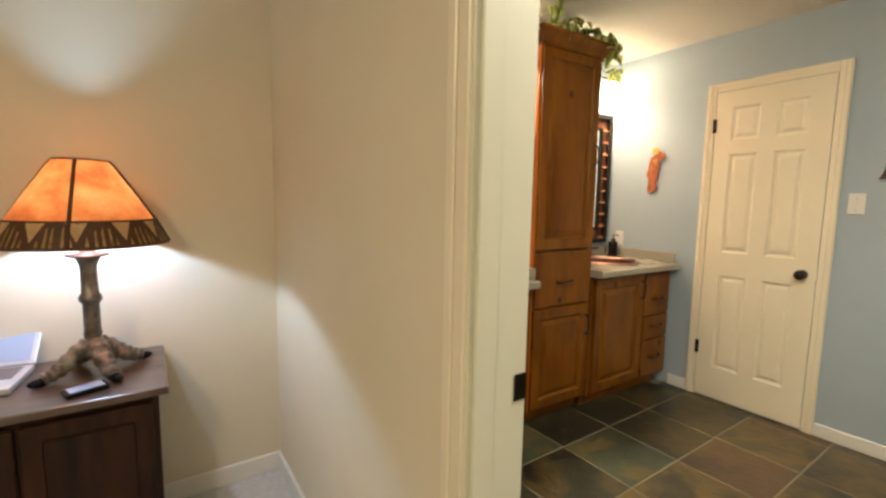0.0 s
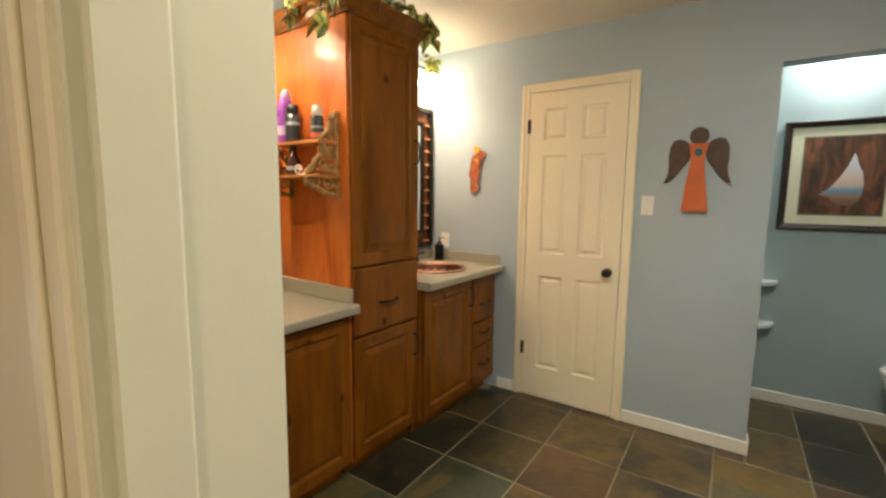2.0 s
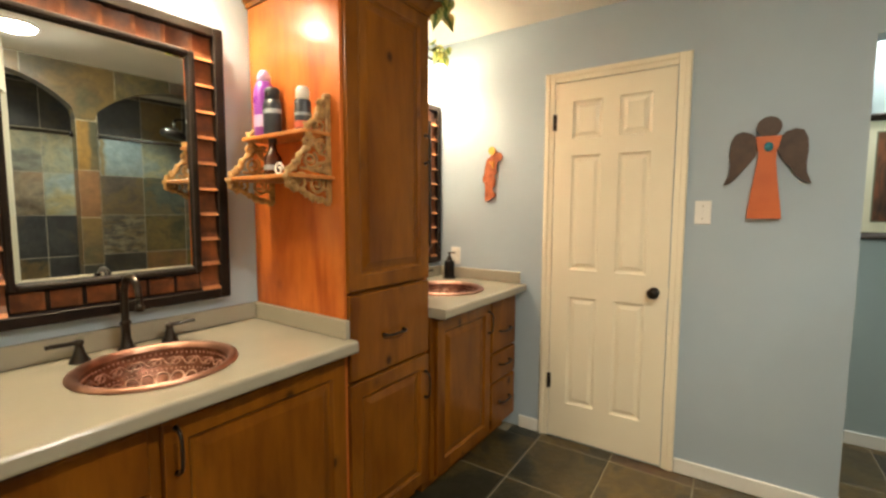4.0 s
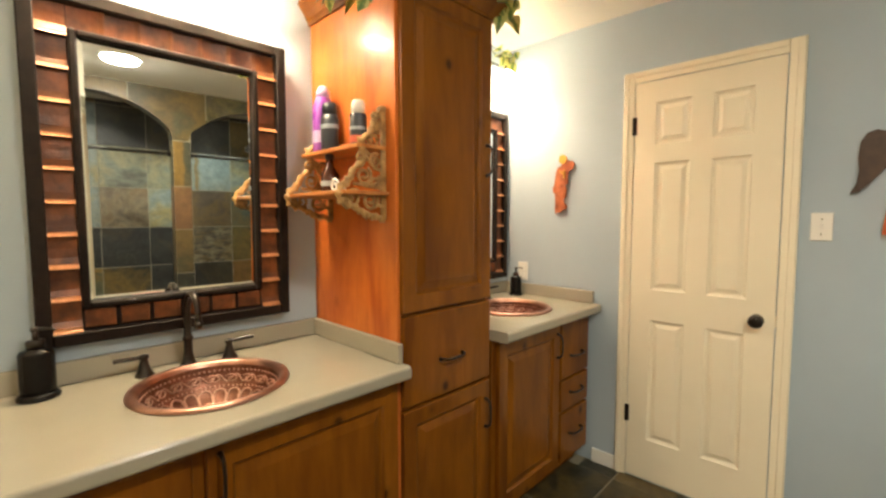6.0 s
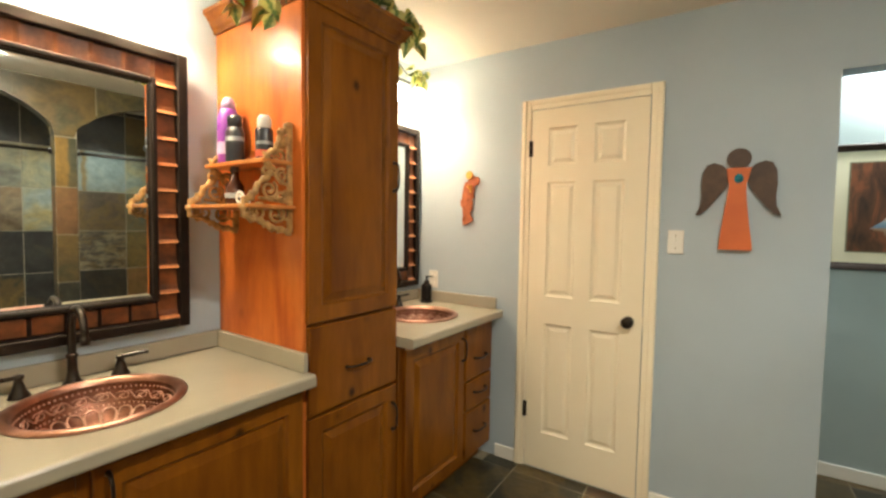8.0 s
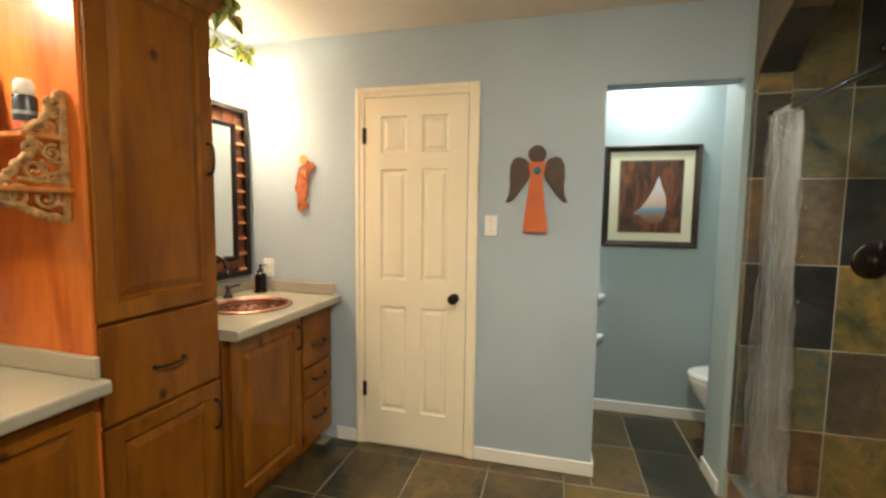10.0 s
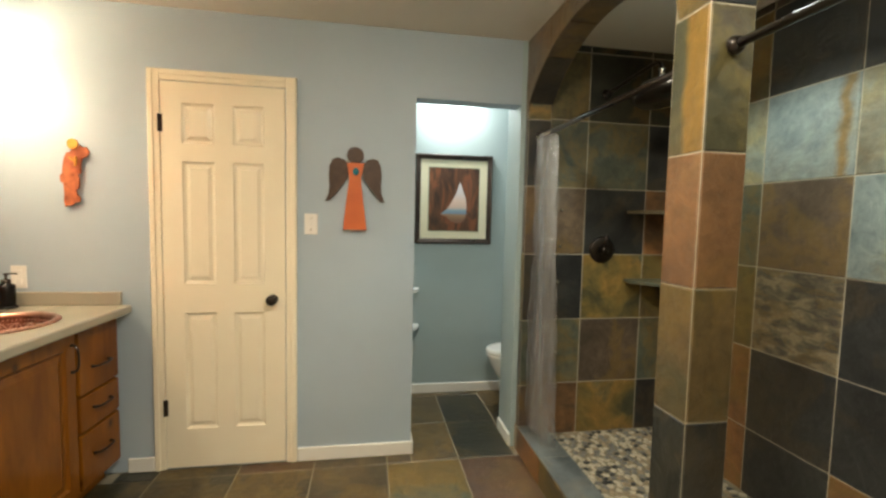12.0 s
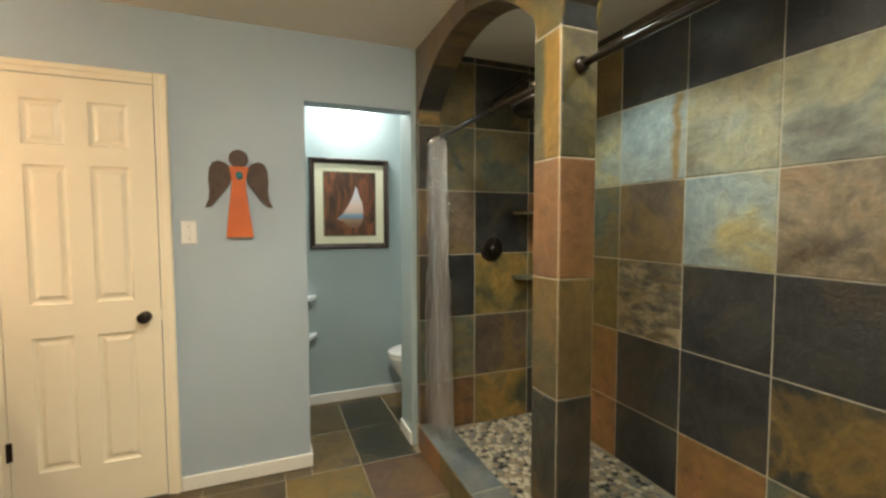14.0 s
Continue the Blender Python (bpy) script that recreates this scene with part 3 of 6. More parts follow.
def casing_set(name, x0, x1, top, y, out, label, width=0.062):
    """Three stepped boards round an opening; out is the way they stand proud of the wall."""
    bm = bmesh.new()
    for a, b, c, d in ((x0 - width, x0, 0.0, top), (x1, x1 + width, 0.0, top)):
        add_box(bm, (a, min(y, y + out * 0.012), c), (b, max(y, y + out * 0.012), d + width), 0.003)
        inner = (a + 0.004, a + 0.030) if b <= x0 + 1e-6 else (b - 0.030, b - 0.004)
        add_box(bm, (inner[0], min(y + out * 0.0115, y + out * 0.019), c), (inner[1], max(y + out * 0.0115, y + out * 0.019), d + width - 0.004), 0.003)
    add_box(bm, (x0, min(y, y + out * 0.0116), top), (x1, max(y, y + out * 0.0116), top + width), 0.003)
    add_box(bm, (x0, min(y + out * 0.0112, y + out * 0.0186), top + width - 0.030), (x1, max(y + out * 0.0112, y + out * 0.0186), top + width - 0.004), 0.003)
    return solid(name, bm, TRIM_PAINT, I4, label, "trim", kind="structure")


casing_set("trim", DOOR_L - 0.008, DOOR_R + 0.008, 2.052, -2.655, -1, "cream painted casing round the bedroom doorway")
casing_set("trim", 0.827, 1.440, 2.048, 0.0, -1, "cream painted casing round the closet door", 0.057)


def baseboard(a, b, label="white painted baseboard"):
    ob = solid("baseboard", box(a, b, 0.004), BASE_PAINT, I4, label, "baseboard", kind="structure")
    return ob


baseboard((0.64, -0.013, 0), (0.769, 0, 0.078))
baseboard((1.499, -0.013, 0), (END + 0.012, 0, 0.078))
baseboard((END, 0.0, 0), (END + 0.013, 0.11, 0.078))
baseboard((2.06, 0.857, 0), (3.5, 0.87, 0.078))
baseboard((2.732, 0.0, 0), (2.745, 0.24, 0.078))
baseboard((0.16, -5.6, 0.004), (0.174, -2.655, 0.089))
baseboard((0.174, -2.669, 0.004), (1.568, -2.655, 0.089))


# ---- closet door ----
def panel_door():
    x0, x1, z0, z1 = 0.831, 1.436, 0.012, 2.044
    d = thing("door_1", T((x0, 0, 0)), "closed cream six-panel door with a dark bronze knob", "door", kind="structure")
    w = x1 - x0
    cols = ((0.099, 0.256), (0.345, 0.499))
    rows = ((0.225, 0.855), (1.01, 1.645), (1.735, 1.94))
    bm = box((0, 0.004, z0), (w, 0.02, z1))
    ys = (-0.011, 0.004)
    xs = [0, cols[0][0], cols[0][1], cols[1][0], cols[1][1], w]
    for k in (0, 2, 4):
        add_box(bm, (xs[k], ys[0], z0), (xs[k + 1], ys[1], z1))
    zs = [z0, rows[0][0], rows[0][1], rows[1][0], rows[1][1], rows[2][0], rows[2][1], z1]
    for k in (0, 2, 4, 6):
        for c in cols:
            add_box(bm, (c[0], ys[0], zs[k]), (c[1], ys[1], zs[k + 1]))
    part("leaf", bm, TRIM_PAINT, d)
    for c in cols:
        for r in rows:
            bm = bmesh.new()
            # moulded edge, then a raised field
            rings = [((0.0, -0.011), 0), ((0.004, -0.005), 0), ((0.012, -0.0008), 0), ((0.019, -0.0008), 0), ((0.036, -0.0088), 0), ((0.038, -0.0092), 0)]
            loops = []
            for (i, y), _ in rings:
                loops.append([bm.verts.new(p) for p in ((c[0] + i, y, r[0] + i), (c[1] - i, y, r[0] + i), (c[1] - i, y, r[1] - i), (c[0] + i, y, r[1] - i))])
            for a, b in zip(loops, loops[1:]):
                for k in range(4):
                    bm.faces.new([a[k], a[(k + 1) % 4], b[(k + 1) % 4], b[k]])
            bm.faces.new(loops[-1])
            part("panel", bm, TRIM_PAINT, d)
    knob = part("knob", lathe([(0.0, 0.0), (0.026, 0.0), (0.027, 0.004), (0.012, 0.008), (0.010, 0.022), (0.020, 0.03), (0.0285, 0.042), (0.028, 0.052), (0.018, 0.060), (0.0, 0.062)], 28),
                BRONZE, d, "dark bronze door knob", T((0.542, -0.0115, 0.925)) @ pose(0, 0, 0, 90), True)
    for z in (0.30, 1.79):
        bm = tube([(-0.006, -0.016, z), (-0.006, -0.016, z + 0.088)], 0.006, 8)
        add_box(bm, (-0.006, -0.0125, z), (0.010, -0.0112, z + 0.088))
        part("hinge", bm, BRONZE, d, "dark bronze hinge")
    part("latch_plate", box((w - 0.002, -0.013, 0.90), (w + 0.004, -0.0112, 0.955)), TRIM_PAINT, d)
    return d


panel_door()


# ---- vanity cabinets ----
FACE = 0.5415
CT = 0.885


def raised_panel(y0, y1, z0, z1, x, arch=0.0):
    """Frame and raised panel front in the plane x, facing +x: returns frame mesh and panel mesh."""
    s = 0.062
    fr = bmesh.new()
    t = 0.02
    ring = []
    for i, xx in ((0.0, 0.0), (0.0, t - 0.003), (0.003, t), (s - 0.004, t), (s, t - 0.004), (s, 0.0)):
        ring.append([fr.verts.new((x + xx, *p)) for p in ((y0 + i, z0 + i), (y1 - i, z0 + i), (y1 - i, z1 - i), (y0 + i, z1 - i))])
    for p, q in zip(ring, ring[1:]):
        for k in range(4):
            fr.faces.new([p[k], p[(k + 1) % 4], q[(k + 1) % 4], q[k]])
    pn = bmesh.new()
    steps = ((0.0, t - 0.002), (0.006, t - 0.010), (0.014, t - 0.011), (0.040, t - 0.002), (0.044, t - 0.0015))
    loops = []
    a, b, c, d = y0 + s - 0.001, y1 - s + 0.001, z0 + s - 0.001, z1 - s + 0.001
    for i, xx in steps:
        loops.append([pn.verts.new((x + xx, *p)) for p in ((a + i, c + i), (b - i, c + i), (b - i, d - i), (a + i, d - i))])
    for p, q in zip(loops, loops[1:]):
        for k in range(4):
            pn.faces.new([p[k], p[(k + 1) % 4], q[(k + 1) % 4], q[k]])
    pn.faces.new(loops[-1])
    return fr, pn


def pull(length, vertical):
    """Bow-shaped bronze pull with flared ends, standing on +x."""
    h = length / 2
    pts = curve_pts([(0, -h, 0), (0.012, -h * 0.98, 0), (0.027, -h * 0.72, 0), (0.031, 0, 0), (0.027, h * 0.72, 0), (0.012, h * 0.98, 0), (0, h, 0)], 5)
    n = len(pts)
    rad = [0.0046 + 0.003 * abs(2 * k / (n - 1) - 1) ** 3 for k in range(n)]
    bm = tube(pts, rad, 10)
    if vertical:
        bmesh.ops.rotate(bm, verts=bm.verts, matrix=Matrix.Rotation(math.pi / 2, 3, "X"))
    return bm


def cabinet_door(cab, y0, y1, z0, z1, handle=None, x=FACE, vertical=True):
    fr, pn = raised_panel(y0, y1, z0, z1, x)
    d = part("door", fr, ALDER, cab)
    part("panel", pn, ALDER, d)
    if handle:
        part("handle", pull(0.118, vertical), BRONZE, d, "dark bronze bow handle", T((x + 0.0195, *handle)), True)
    return d


def drawer(cab, y0, y1, z0, z1, x=FACE, handle=True, lift=0.0):
    d = part("drawer_front", box((x, y0, z0), (x + 0.02, y1, z1), 0.006, 2), ALDER, cab)
    if handle:
        part("handle", pull(0.118, False), BRONZE, d, "dark bronze bow handle", T((x + 0.0195, (y0 + y1) / 2, (z0 + z1) / 2 + lift)), True)
    return d


T_L, T_R = -1.348, -0.856           # sides of the tall cabinet


FAR_LIFT = 0.020                    # the far worktop stands a little higher


def base_cabinet(y0, y1, label, m=V, lift=0.0):
    c = thing("base_cabinet", m, label, "cabinet", "washstand cabinets")
    back = 0.003 if m == V else -0.016
    bm = box((back, y0, 0.085), (FACE - 0.001, y1, 0.690))
    # open top under the basin: face frame and two sides
    add_box(bm, (FACE - 0.03, y0, 0.690), (FACE - 0.001, y1, 0.839 + lift))
    add_box(bm, (back, y0, 0.690), (FACE - 0.03, y0 + 0.018, 0.839 + lift))
    add_box(bm, (back, y1 - 0.018, 0.690), (FACE - 0.03, y1, 0.839 + lift))
    add_box(bm, (back, y0 + 0.01, 0.0), (FACE - 0.06, y1 - 0.01, 0.085))
    part("body", bm, ALDER, c)
    return c


near_base = base_cabinet(-2.475, T_L - 0.002, "stained knotty-wood cabinet under a copper basin")
cabinet_door(near_base, -1.955, T_L - 0.012, 0.10, 0.815, (-1.925, 0.735))
drawer(near_base, -2.470, -1.985, 0.655, 0.815)
cabinet_door(near_base, -2.470, -1.985, 0.10, 0.645, (-2.02, 0.56))

far_base = base_cabinet(T_R + 0.002, -0.006, "stained knotty-wood cabinet with a door and three drawers", V @ T((0.02, 0, 0)), FAR_LIFT)
cabinet_door(far_base, -0.825, -0.325, 0.10, 0.84, (-0.352, 0.735))
for z0, z1, lift in ((0.545, 0.84, -0.035), (0.372, 0.533, 0.01), (0.10, 0.360, 0.01)):
    drawer(far_base, -0.305, -0.016, z0, z1, lift=lift)


def tall_cabinet():
    c = thing("tall_cabinet", V, "tall knotty-wood linen cabinet between the two basins", "cabinet")
    top = 2.165
    part("body", box((0.003, T_L + 0.018, 0.085), (FACE - 0.001, T_R - 0.018, top)), ALDER, c)
    part("side_panel", box((0.003, T_L, 0.085), (FACE + 0.001, T_L + 0.018, top), 0.002), ALDER_RED, c, "orange knotty side panel")
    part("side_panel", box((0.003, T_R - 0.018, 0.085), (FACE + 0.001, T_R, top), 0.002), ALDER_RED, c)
    part("plinth", box((0.003, T_L + 0.01, 0.0), (FACE - 0.06, T_R - 0.01, 0.085)), ALDER, c)
    cabinet_door(c, T_L + 0.012, T_R - 0.010, 1.046, 2.158, (T_R - 0.040, 1.60))
    drawer(c, T_L + 0.012, T_R - 0.010, 0.712, 1.034, lift=-0.02)
    cabinet_door(c, T_L + 0.012, T_R - 0.010, 0.10, 0.700, (T_R - 0.040, 0.565))
    # flared crown on three sides
    bm = bmesh.new()
    prof = ((0.0, 2.150), (0.010, 2.150), (0.012, 2.163), (0.020, 2.170), (0.030, 2.192), (0.046, 2.212), (0.052, 2.216), (0.052, 2.232), (0.0, 2.232))
    loops = []
    for o, z in prof:
        loops.append([bm.verts.new(p) for p in ((0.003, T_L - o, z), (FACE + 0.018 + o, T_L - o, z), (FACE + 0.018 + o, T_R + o, z), (0.003, T_R + o, z))])
    for a, b in zip(loops, loops[1:]):
        for k in range(4):
            bm.faces.new([a[k], a[(k + 1) % 4], b[(k + 1) % 4], b[k]])
    bm.faces.new(loops[-1])
    bm.faces.new(list(reversed(loops[0])))
    part("crown", bm, ALDER, c)
    return c


tall_cabinet()

SINK_R = 0.213
SINKS = ((0.314, -1.86, 0.0), (0.345, -0.425, FAR_LIFT))      # out from the wall, along it, lift


def counter(y0, y1, sink, splash_side, label, reach=0.618):
    """Worktop with a rounded front edge, a round cut-out and upstands."""
    sink_u, sink_y, lift = sink
    c = thing("countertop", V @ T((0, 0, lift)), label, "countertop", "washstand tops")
    bm = bmesh.new()
    front, hole, n = reach, SINK_R - 0.015, 48
    ring = [(sink_u + hole * math.cos(2 * math.pi * k / n), sink_y + hole * math.sin(2 * math.pi * k / n)) for k in range(n)]
    outer = []
    for k in range(n):
        dx, dy = math.cos(2 * math.pi * k / n), math.sin(2 * math.pi * k / n)
        lx = ((front - 0.012 - sink_u) if dx > 0 else (sink_u - 0.002)) / max(abs(dx), 1e-6)
        ly = ((y1 - sink_y) if dy > 0 else (sink_y - y0)) / max(abs(dy), 1e-6)
        r = min(lx, ly)
        outer.append((sink_u + r * dx, sink_y + r * dy))
    a = [bm.verts.new((*p, CT)) for p in ring]
    b = [bm.verts.new((*p, CT)) for p in outer]
    d = [bm.verts.new((*p, CT - 0.045)) for p in ring]
    for k in range(n):
        j = (k + 1) % n
        bm.faces.new([a[k], a[j], b[j], b[k]])
        bm.faces.new([a[j], a[k], d[k], d[j]])
    # corner fills
    for cx in (0.002, front - 0.012):
        for cy in (y0, y1):
            near = sorted(range(n), key=lambda k: (outer[k][0] - cx) ** 2 + (outer[k][1] - cy) ** 2)[:2]
            bm.faces.new([b[near[0]], b[near[1]], bm.verts.new((cx, cy, CT))])
    # rounded nose
    prof = [(front - 0.012, CT)] + [(front - 0.012 + 0.012 * math.sin(t), CT - 0.012 + 0.012 * math.cos(t)) for t in (0.4, 0.8, 1.2, 1.57)] + \
           [(front, CT - 0.034)] + [(front - 0.011 + 0.011 * math.cos(t), CT - 0.034 - 0.011 * math.sin(t)) for t in (0.5, 1.0, 1.57)] + [(FACE - 0.015, CT - 0.045)]
    e0 = [bm.verts.new((x, y0, z)) for x, z in prof]
    e1 = [bm.verts.new((x, y1, z)) for x, z in prof]
    for k in range(len(prof) - 1):
        bm.faces.new([e0[k], e0[k + 1], e1[k + 1], e1[k]])
    bm.faces.new(e0 + [bm.verts.new((0.002, y0, CT - 0.045)), bm.verts.new((0.002, y0, CT))])
    bm.faces.new(e1 + [bm.verts.new((0.002, y1, CT - 0.045)), bm.verts.new((0.002, y1, CT))])
    part("slab", bm, COUNTER, c)
    part("backsplash", box((0.001, y0, CT + 0.0005), (0.021, y1, CT + 0.068), 0.003), COUNTER, c)
    s0, s1 = splash_side
    part("side_splash", box((0.0215, s0, CT + 0.0005), (reach - 0.04, s1, CT + 0.068), 0.003), COUNTER, c)
    return c


counter(-2.495, T_L - 0.002, SINKS[0], (T_L - 0.023, T_L - 0.003), "beige solid-surface worktop round a copper basin")
counter(T_R + 0.002, -0.004, SINKS[1], (-0.026, -0.006), "beige solid-surface worktop against the blue wall", 0.645)


def copper_sink(u, y, lift, label):
    s = thing("copper_sink", V @ T((u, y, CT + lift)), label, "sink", "copper basins")
    R, n = SINK_R, 168
    prof = [(R - 0.004, 0.0006), (R, 0.003), (R - 0.002, 0.009), (R - 0.010, 0.013), (R - 0.020, 0.012), (R - 0.028, 0.006), (R - 0.031, -0.004)]
    part("rim", lathe(prof, 64), COPPER, s, "polished copper rolled rim", smooth=True)
    bm = bmesh.new()
    rows = []
    r0 = R - 0.031
    m = 44
    for i in range(m + 1):
        t = i / m
        ang = t * math.pi / 2
        rr, zz = r0 * math.cos(ang) ** 0.75, -0.004 - 0.135 * math.sin(ang) ** 1.0
        ring = []
        for k in range(n):
            th = 2 * math.pi * k / n
            d = 0.0
            if 0.35 < t < 0.92:
                # hollow petals, deepest along their middle
                q = math.sin(math.pi * (t - 0.35) / 0.57)
                ph = (th * 22 / (2 * math.pi)) % 1.0 - 0.5
                d = -0.0045 * q * (1 - (2 * ph) ** 2)
            f = 1 - d / max(rr, 0.02)
            ring.append(bm.verts.new((rr * f * math.cos(th), rr * f * math.sin(th), zz + d * 0.5)))
        rows.append(ring)
    for a, b in zip(rows, rows[1:]):
        for k in range(n):
            bm.faces.new([a[k], a[(k + 1) % n], b[(k + 1) % n], b[k]])
    bm.faces.new(rows[-1])
    part("bowl", bm, COPPER_DARK, s, "embossed dark copper bowl", smooth=True)
    for t in (0.07, 0.31):
        bm = bmesh.new()
        ang = t * math.pi / 2
        rr, zz = r0 * math.cos(ang) ** 0.75 - 0.001, -0.004 - 0.135 * math.sin(ang)
        cnt = 76
        for k in range(cnt):
            th = 2 * math.pi * k / cnt
            bmesh.ops.create_uvsphere(bm, u_segments=6, v_segments=4, radius=0.0034, matrix=T((rr * math.cos(th), rr * math.sin(th), zz)))
        tagged(part("bead_row", bm, COPPER_RAISED, s, smooth=True), kind="stuff")
    # raised outline of the petals
    bm = bmesh.new()
    cnt = 22
    for k in range(cnt):
        pts = []
        for j in range(15):
            a = -1 + 2 * j / 14
            w = min(1.0, abs(a) * 1.6)
            t = 0.36 + 0.10 * (1 - math.sqrt(max(0, 1 - w * w))) + 0.50 * max(0.0, abs(a) * 1.6 - 1.0)
            ang = t * math.pi / 2
            th = 2 * math.pi * (k + 0.5 + (1 if a > 0 else -1) * w * 0.46) / cnt
            rr, zz = r0 * math.cos(ang) ** 0.75 - 0.002, -0.004 - 0.135 * math.sin(ang) + 0.002
            pts.append((rr * math.cos(th), rr * math.sin(th), zz))
        tube(pts, 0.0030, 5, bm)
    tagged(part("petal_outline", bm, COPPER_RAISED, s, smooth=True), kind="stuff")
    bm = bmesh.new()
    for k in range(20):
        th0 = 2 * math.pi * k / 20
        pts = []
        for j in range(15):
            a = j / 14
            r = 0.017 * (1 - 0.75 * a)
            ph = 0.5 + a * 7.5
            t = 0.20 - r * math.sin(ph) * 4.0
            th = th0 + r * math.cos(ph) / r0 * 1.35
            ang = t * math.pi / 2
            rr, zz = r0 * math.cos(ang) ** 0.75 - 0.003, -0.004 - 0.135 * math.sin(ang)
            pts.append((rr * math.cos(th), rr * math.sin(th), zz))
        tube(pts, 0.0022, 5, bm)
    # running vine that links the scrolls
    pts = []
    for k in range(241):
        th = 2 * math.pi * k / 240
        ang = (0.19 + 0.055 * math.sin(20 * th)) * math.pi / 2
        pts.append(((r0 * math.cos(ang) ** 0.75 - 0.002) * math.cos(th), (r0 * math.cos(ang) ** 0.75 - 0.002) * math.sin(th), -0.004 - 0.135 * math.sin(ang)))
    tube(pts, 0.0024, 5, bm)
    tagged(part("scroll_band", bm, COPPER_RAISED, s, smooth=True), kind="stuff")
    part("drain", lathe([(0.0, -0.136), (0.02, -0.136), (0.022, -0.139)], 20), BRONZE, s, smooth=True)
    return s


for u, y, lift in SINKS:
    copper_sink(u, y, lift, "round embossed copper basin set in a beige worktop")


def faucet(y, lift):
    f = thing("faucet", V @ T((0.086, y, CT + lift)), "oil-rubbed bronze widespread faucet with lever handles", "faucet", "basin faucets")
    part("base", lathe([(0, 0), (0.027, 0), (0.027, 0.006), (0.018, 0.018), (0.013, 0.045), (0.0125, 0.085), (0.016, 0.09), (0.016, 0.096), (0.012, 0.10), (0, 0.10)], 24), BRONZE, f, smooth=True)
    pts = curve_pts([(0, 0, 0.095), (0, 0, 0.15), (0.003, 0, 0.195), (0.028, 0, 0.237), (0.065, 0, 0.247), (0.100, 0, 0.228), (0.115, 0, 0.19), (0.118, 0, 0.155)], 6)
    part("spout", tube(pts, [0.0115 - 0.002 * k / len(pts) for k in range(len(pts))], 14), BRONZE, f, smooth=True)
    part("nozzle", lathe([(0, 0), (0.0125, 0), (0.0125, 0.018), (0.0105, 0.02), (0, 0.02)], 16), BRONZE, f, at=T((0.118, 0, 0.146)), smooth=True)
    for side in (-1, 1):
        h = part("handle", lathe([(0, 0), (0.027, 0), (0.026, 0.005), (0.017, 0.022), (0.011, 0.045), (0.010, 0.052), (0.014, 0.056), (0.013, 0.066), (0, 0.07)], 24), BRONZE, f, at=T((0.008, side * 0.125, 0)), smooth=True)
        pts = [(0, side * 0.005, 0.060), (0.004, side * 0.03, 0.061), (0.01, side * 0.062, 0.064), (0.013, side * 0.078, 0.064)]
        part("lever", tube(curve_pts(pts, 4), 0.0068, 10), BRONZE, h, smooth=True)
    return f


for u, y, lift in SINKS:
    faucet(y, lift)


def soap_dispenser(u, y, s=1.0, label="black soap dispenser with a pump on the worktop", lift=0.0):
    d = thing("soap_dispenser", V @ T((u, y, CT + lift)) @ Matrix.Scale(s, 4), label, "soap dispenser", "soap dispensers")
    part("base", lathe([(0, 0), (0.044, 0), (0.045, 0.006), (0.040, 0.013), (0.036, 0.016), (0, 0.016)], 32), BLACK_GLAZE, d, smooth=True)
    part("bottle", lathe([(0.0, 0.014), (0.036, 0.015), (0.0365, 0.03), (0.0365, 0.115), (0.033, 0.124), (0.020, 0.128), (0.019, 0.134), (0, 0.134)], 32), BLACK_GLAZE, d, smooth=True)
    part("collar", lathe([(0, 0.132), (0.020, 0.132), (0.020, 0.148), (0.016, 0.152), (0, 0.152)], 24), BRONZE, d, smooth=True)
    bm = tube([(0, 0, 0.150), (0, 0, 0.178)], 0.0065, 10)
    add_box(bm, (-0.009, -0.009, 0.174), (0.009, 0.009, 0.184), 0.003)
    tube([(0.004, 0.006, 0.180), (0.020, 0.030, 0.179), (0.024, 0.037, 0.175)], 0.0042, 8, bm)
    part("pump", bm, BRONZE, d, smooth=True)
    return d


soap_dispenser(0.085, -2.225, 1.05)
soap_dispenser(0.140, -0.085, 0.92, "black soap dispenser with a pump near the wall corner", FAR_LIFT)


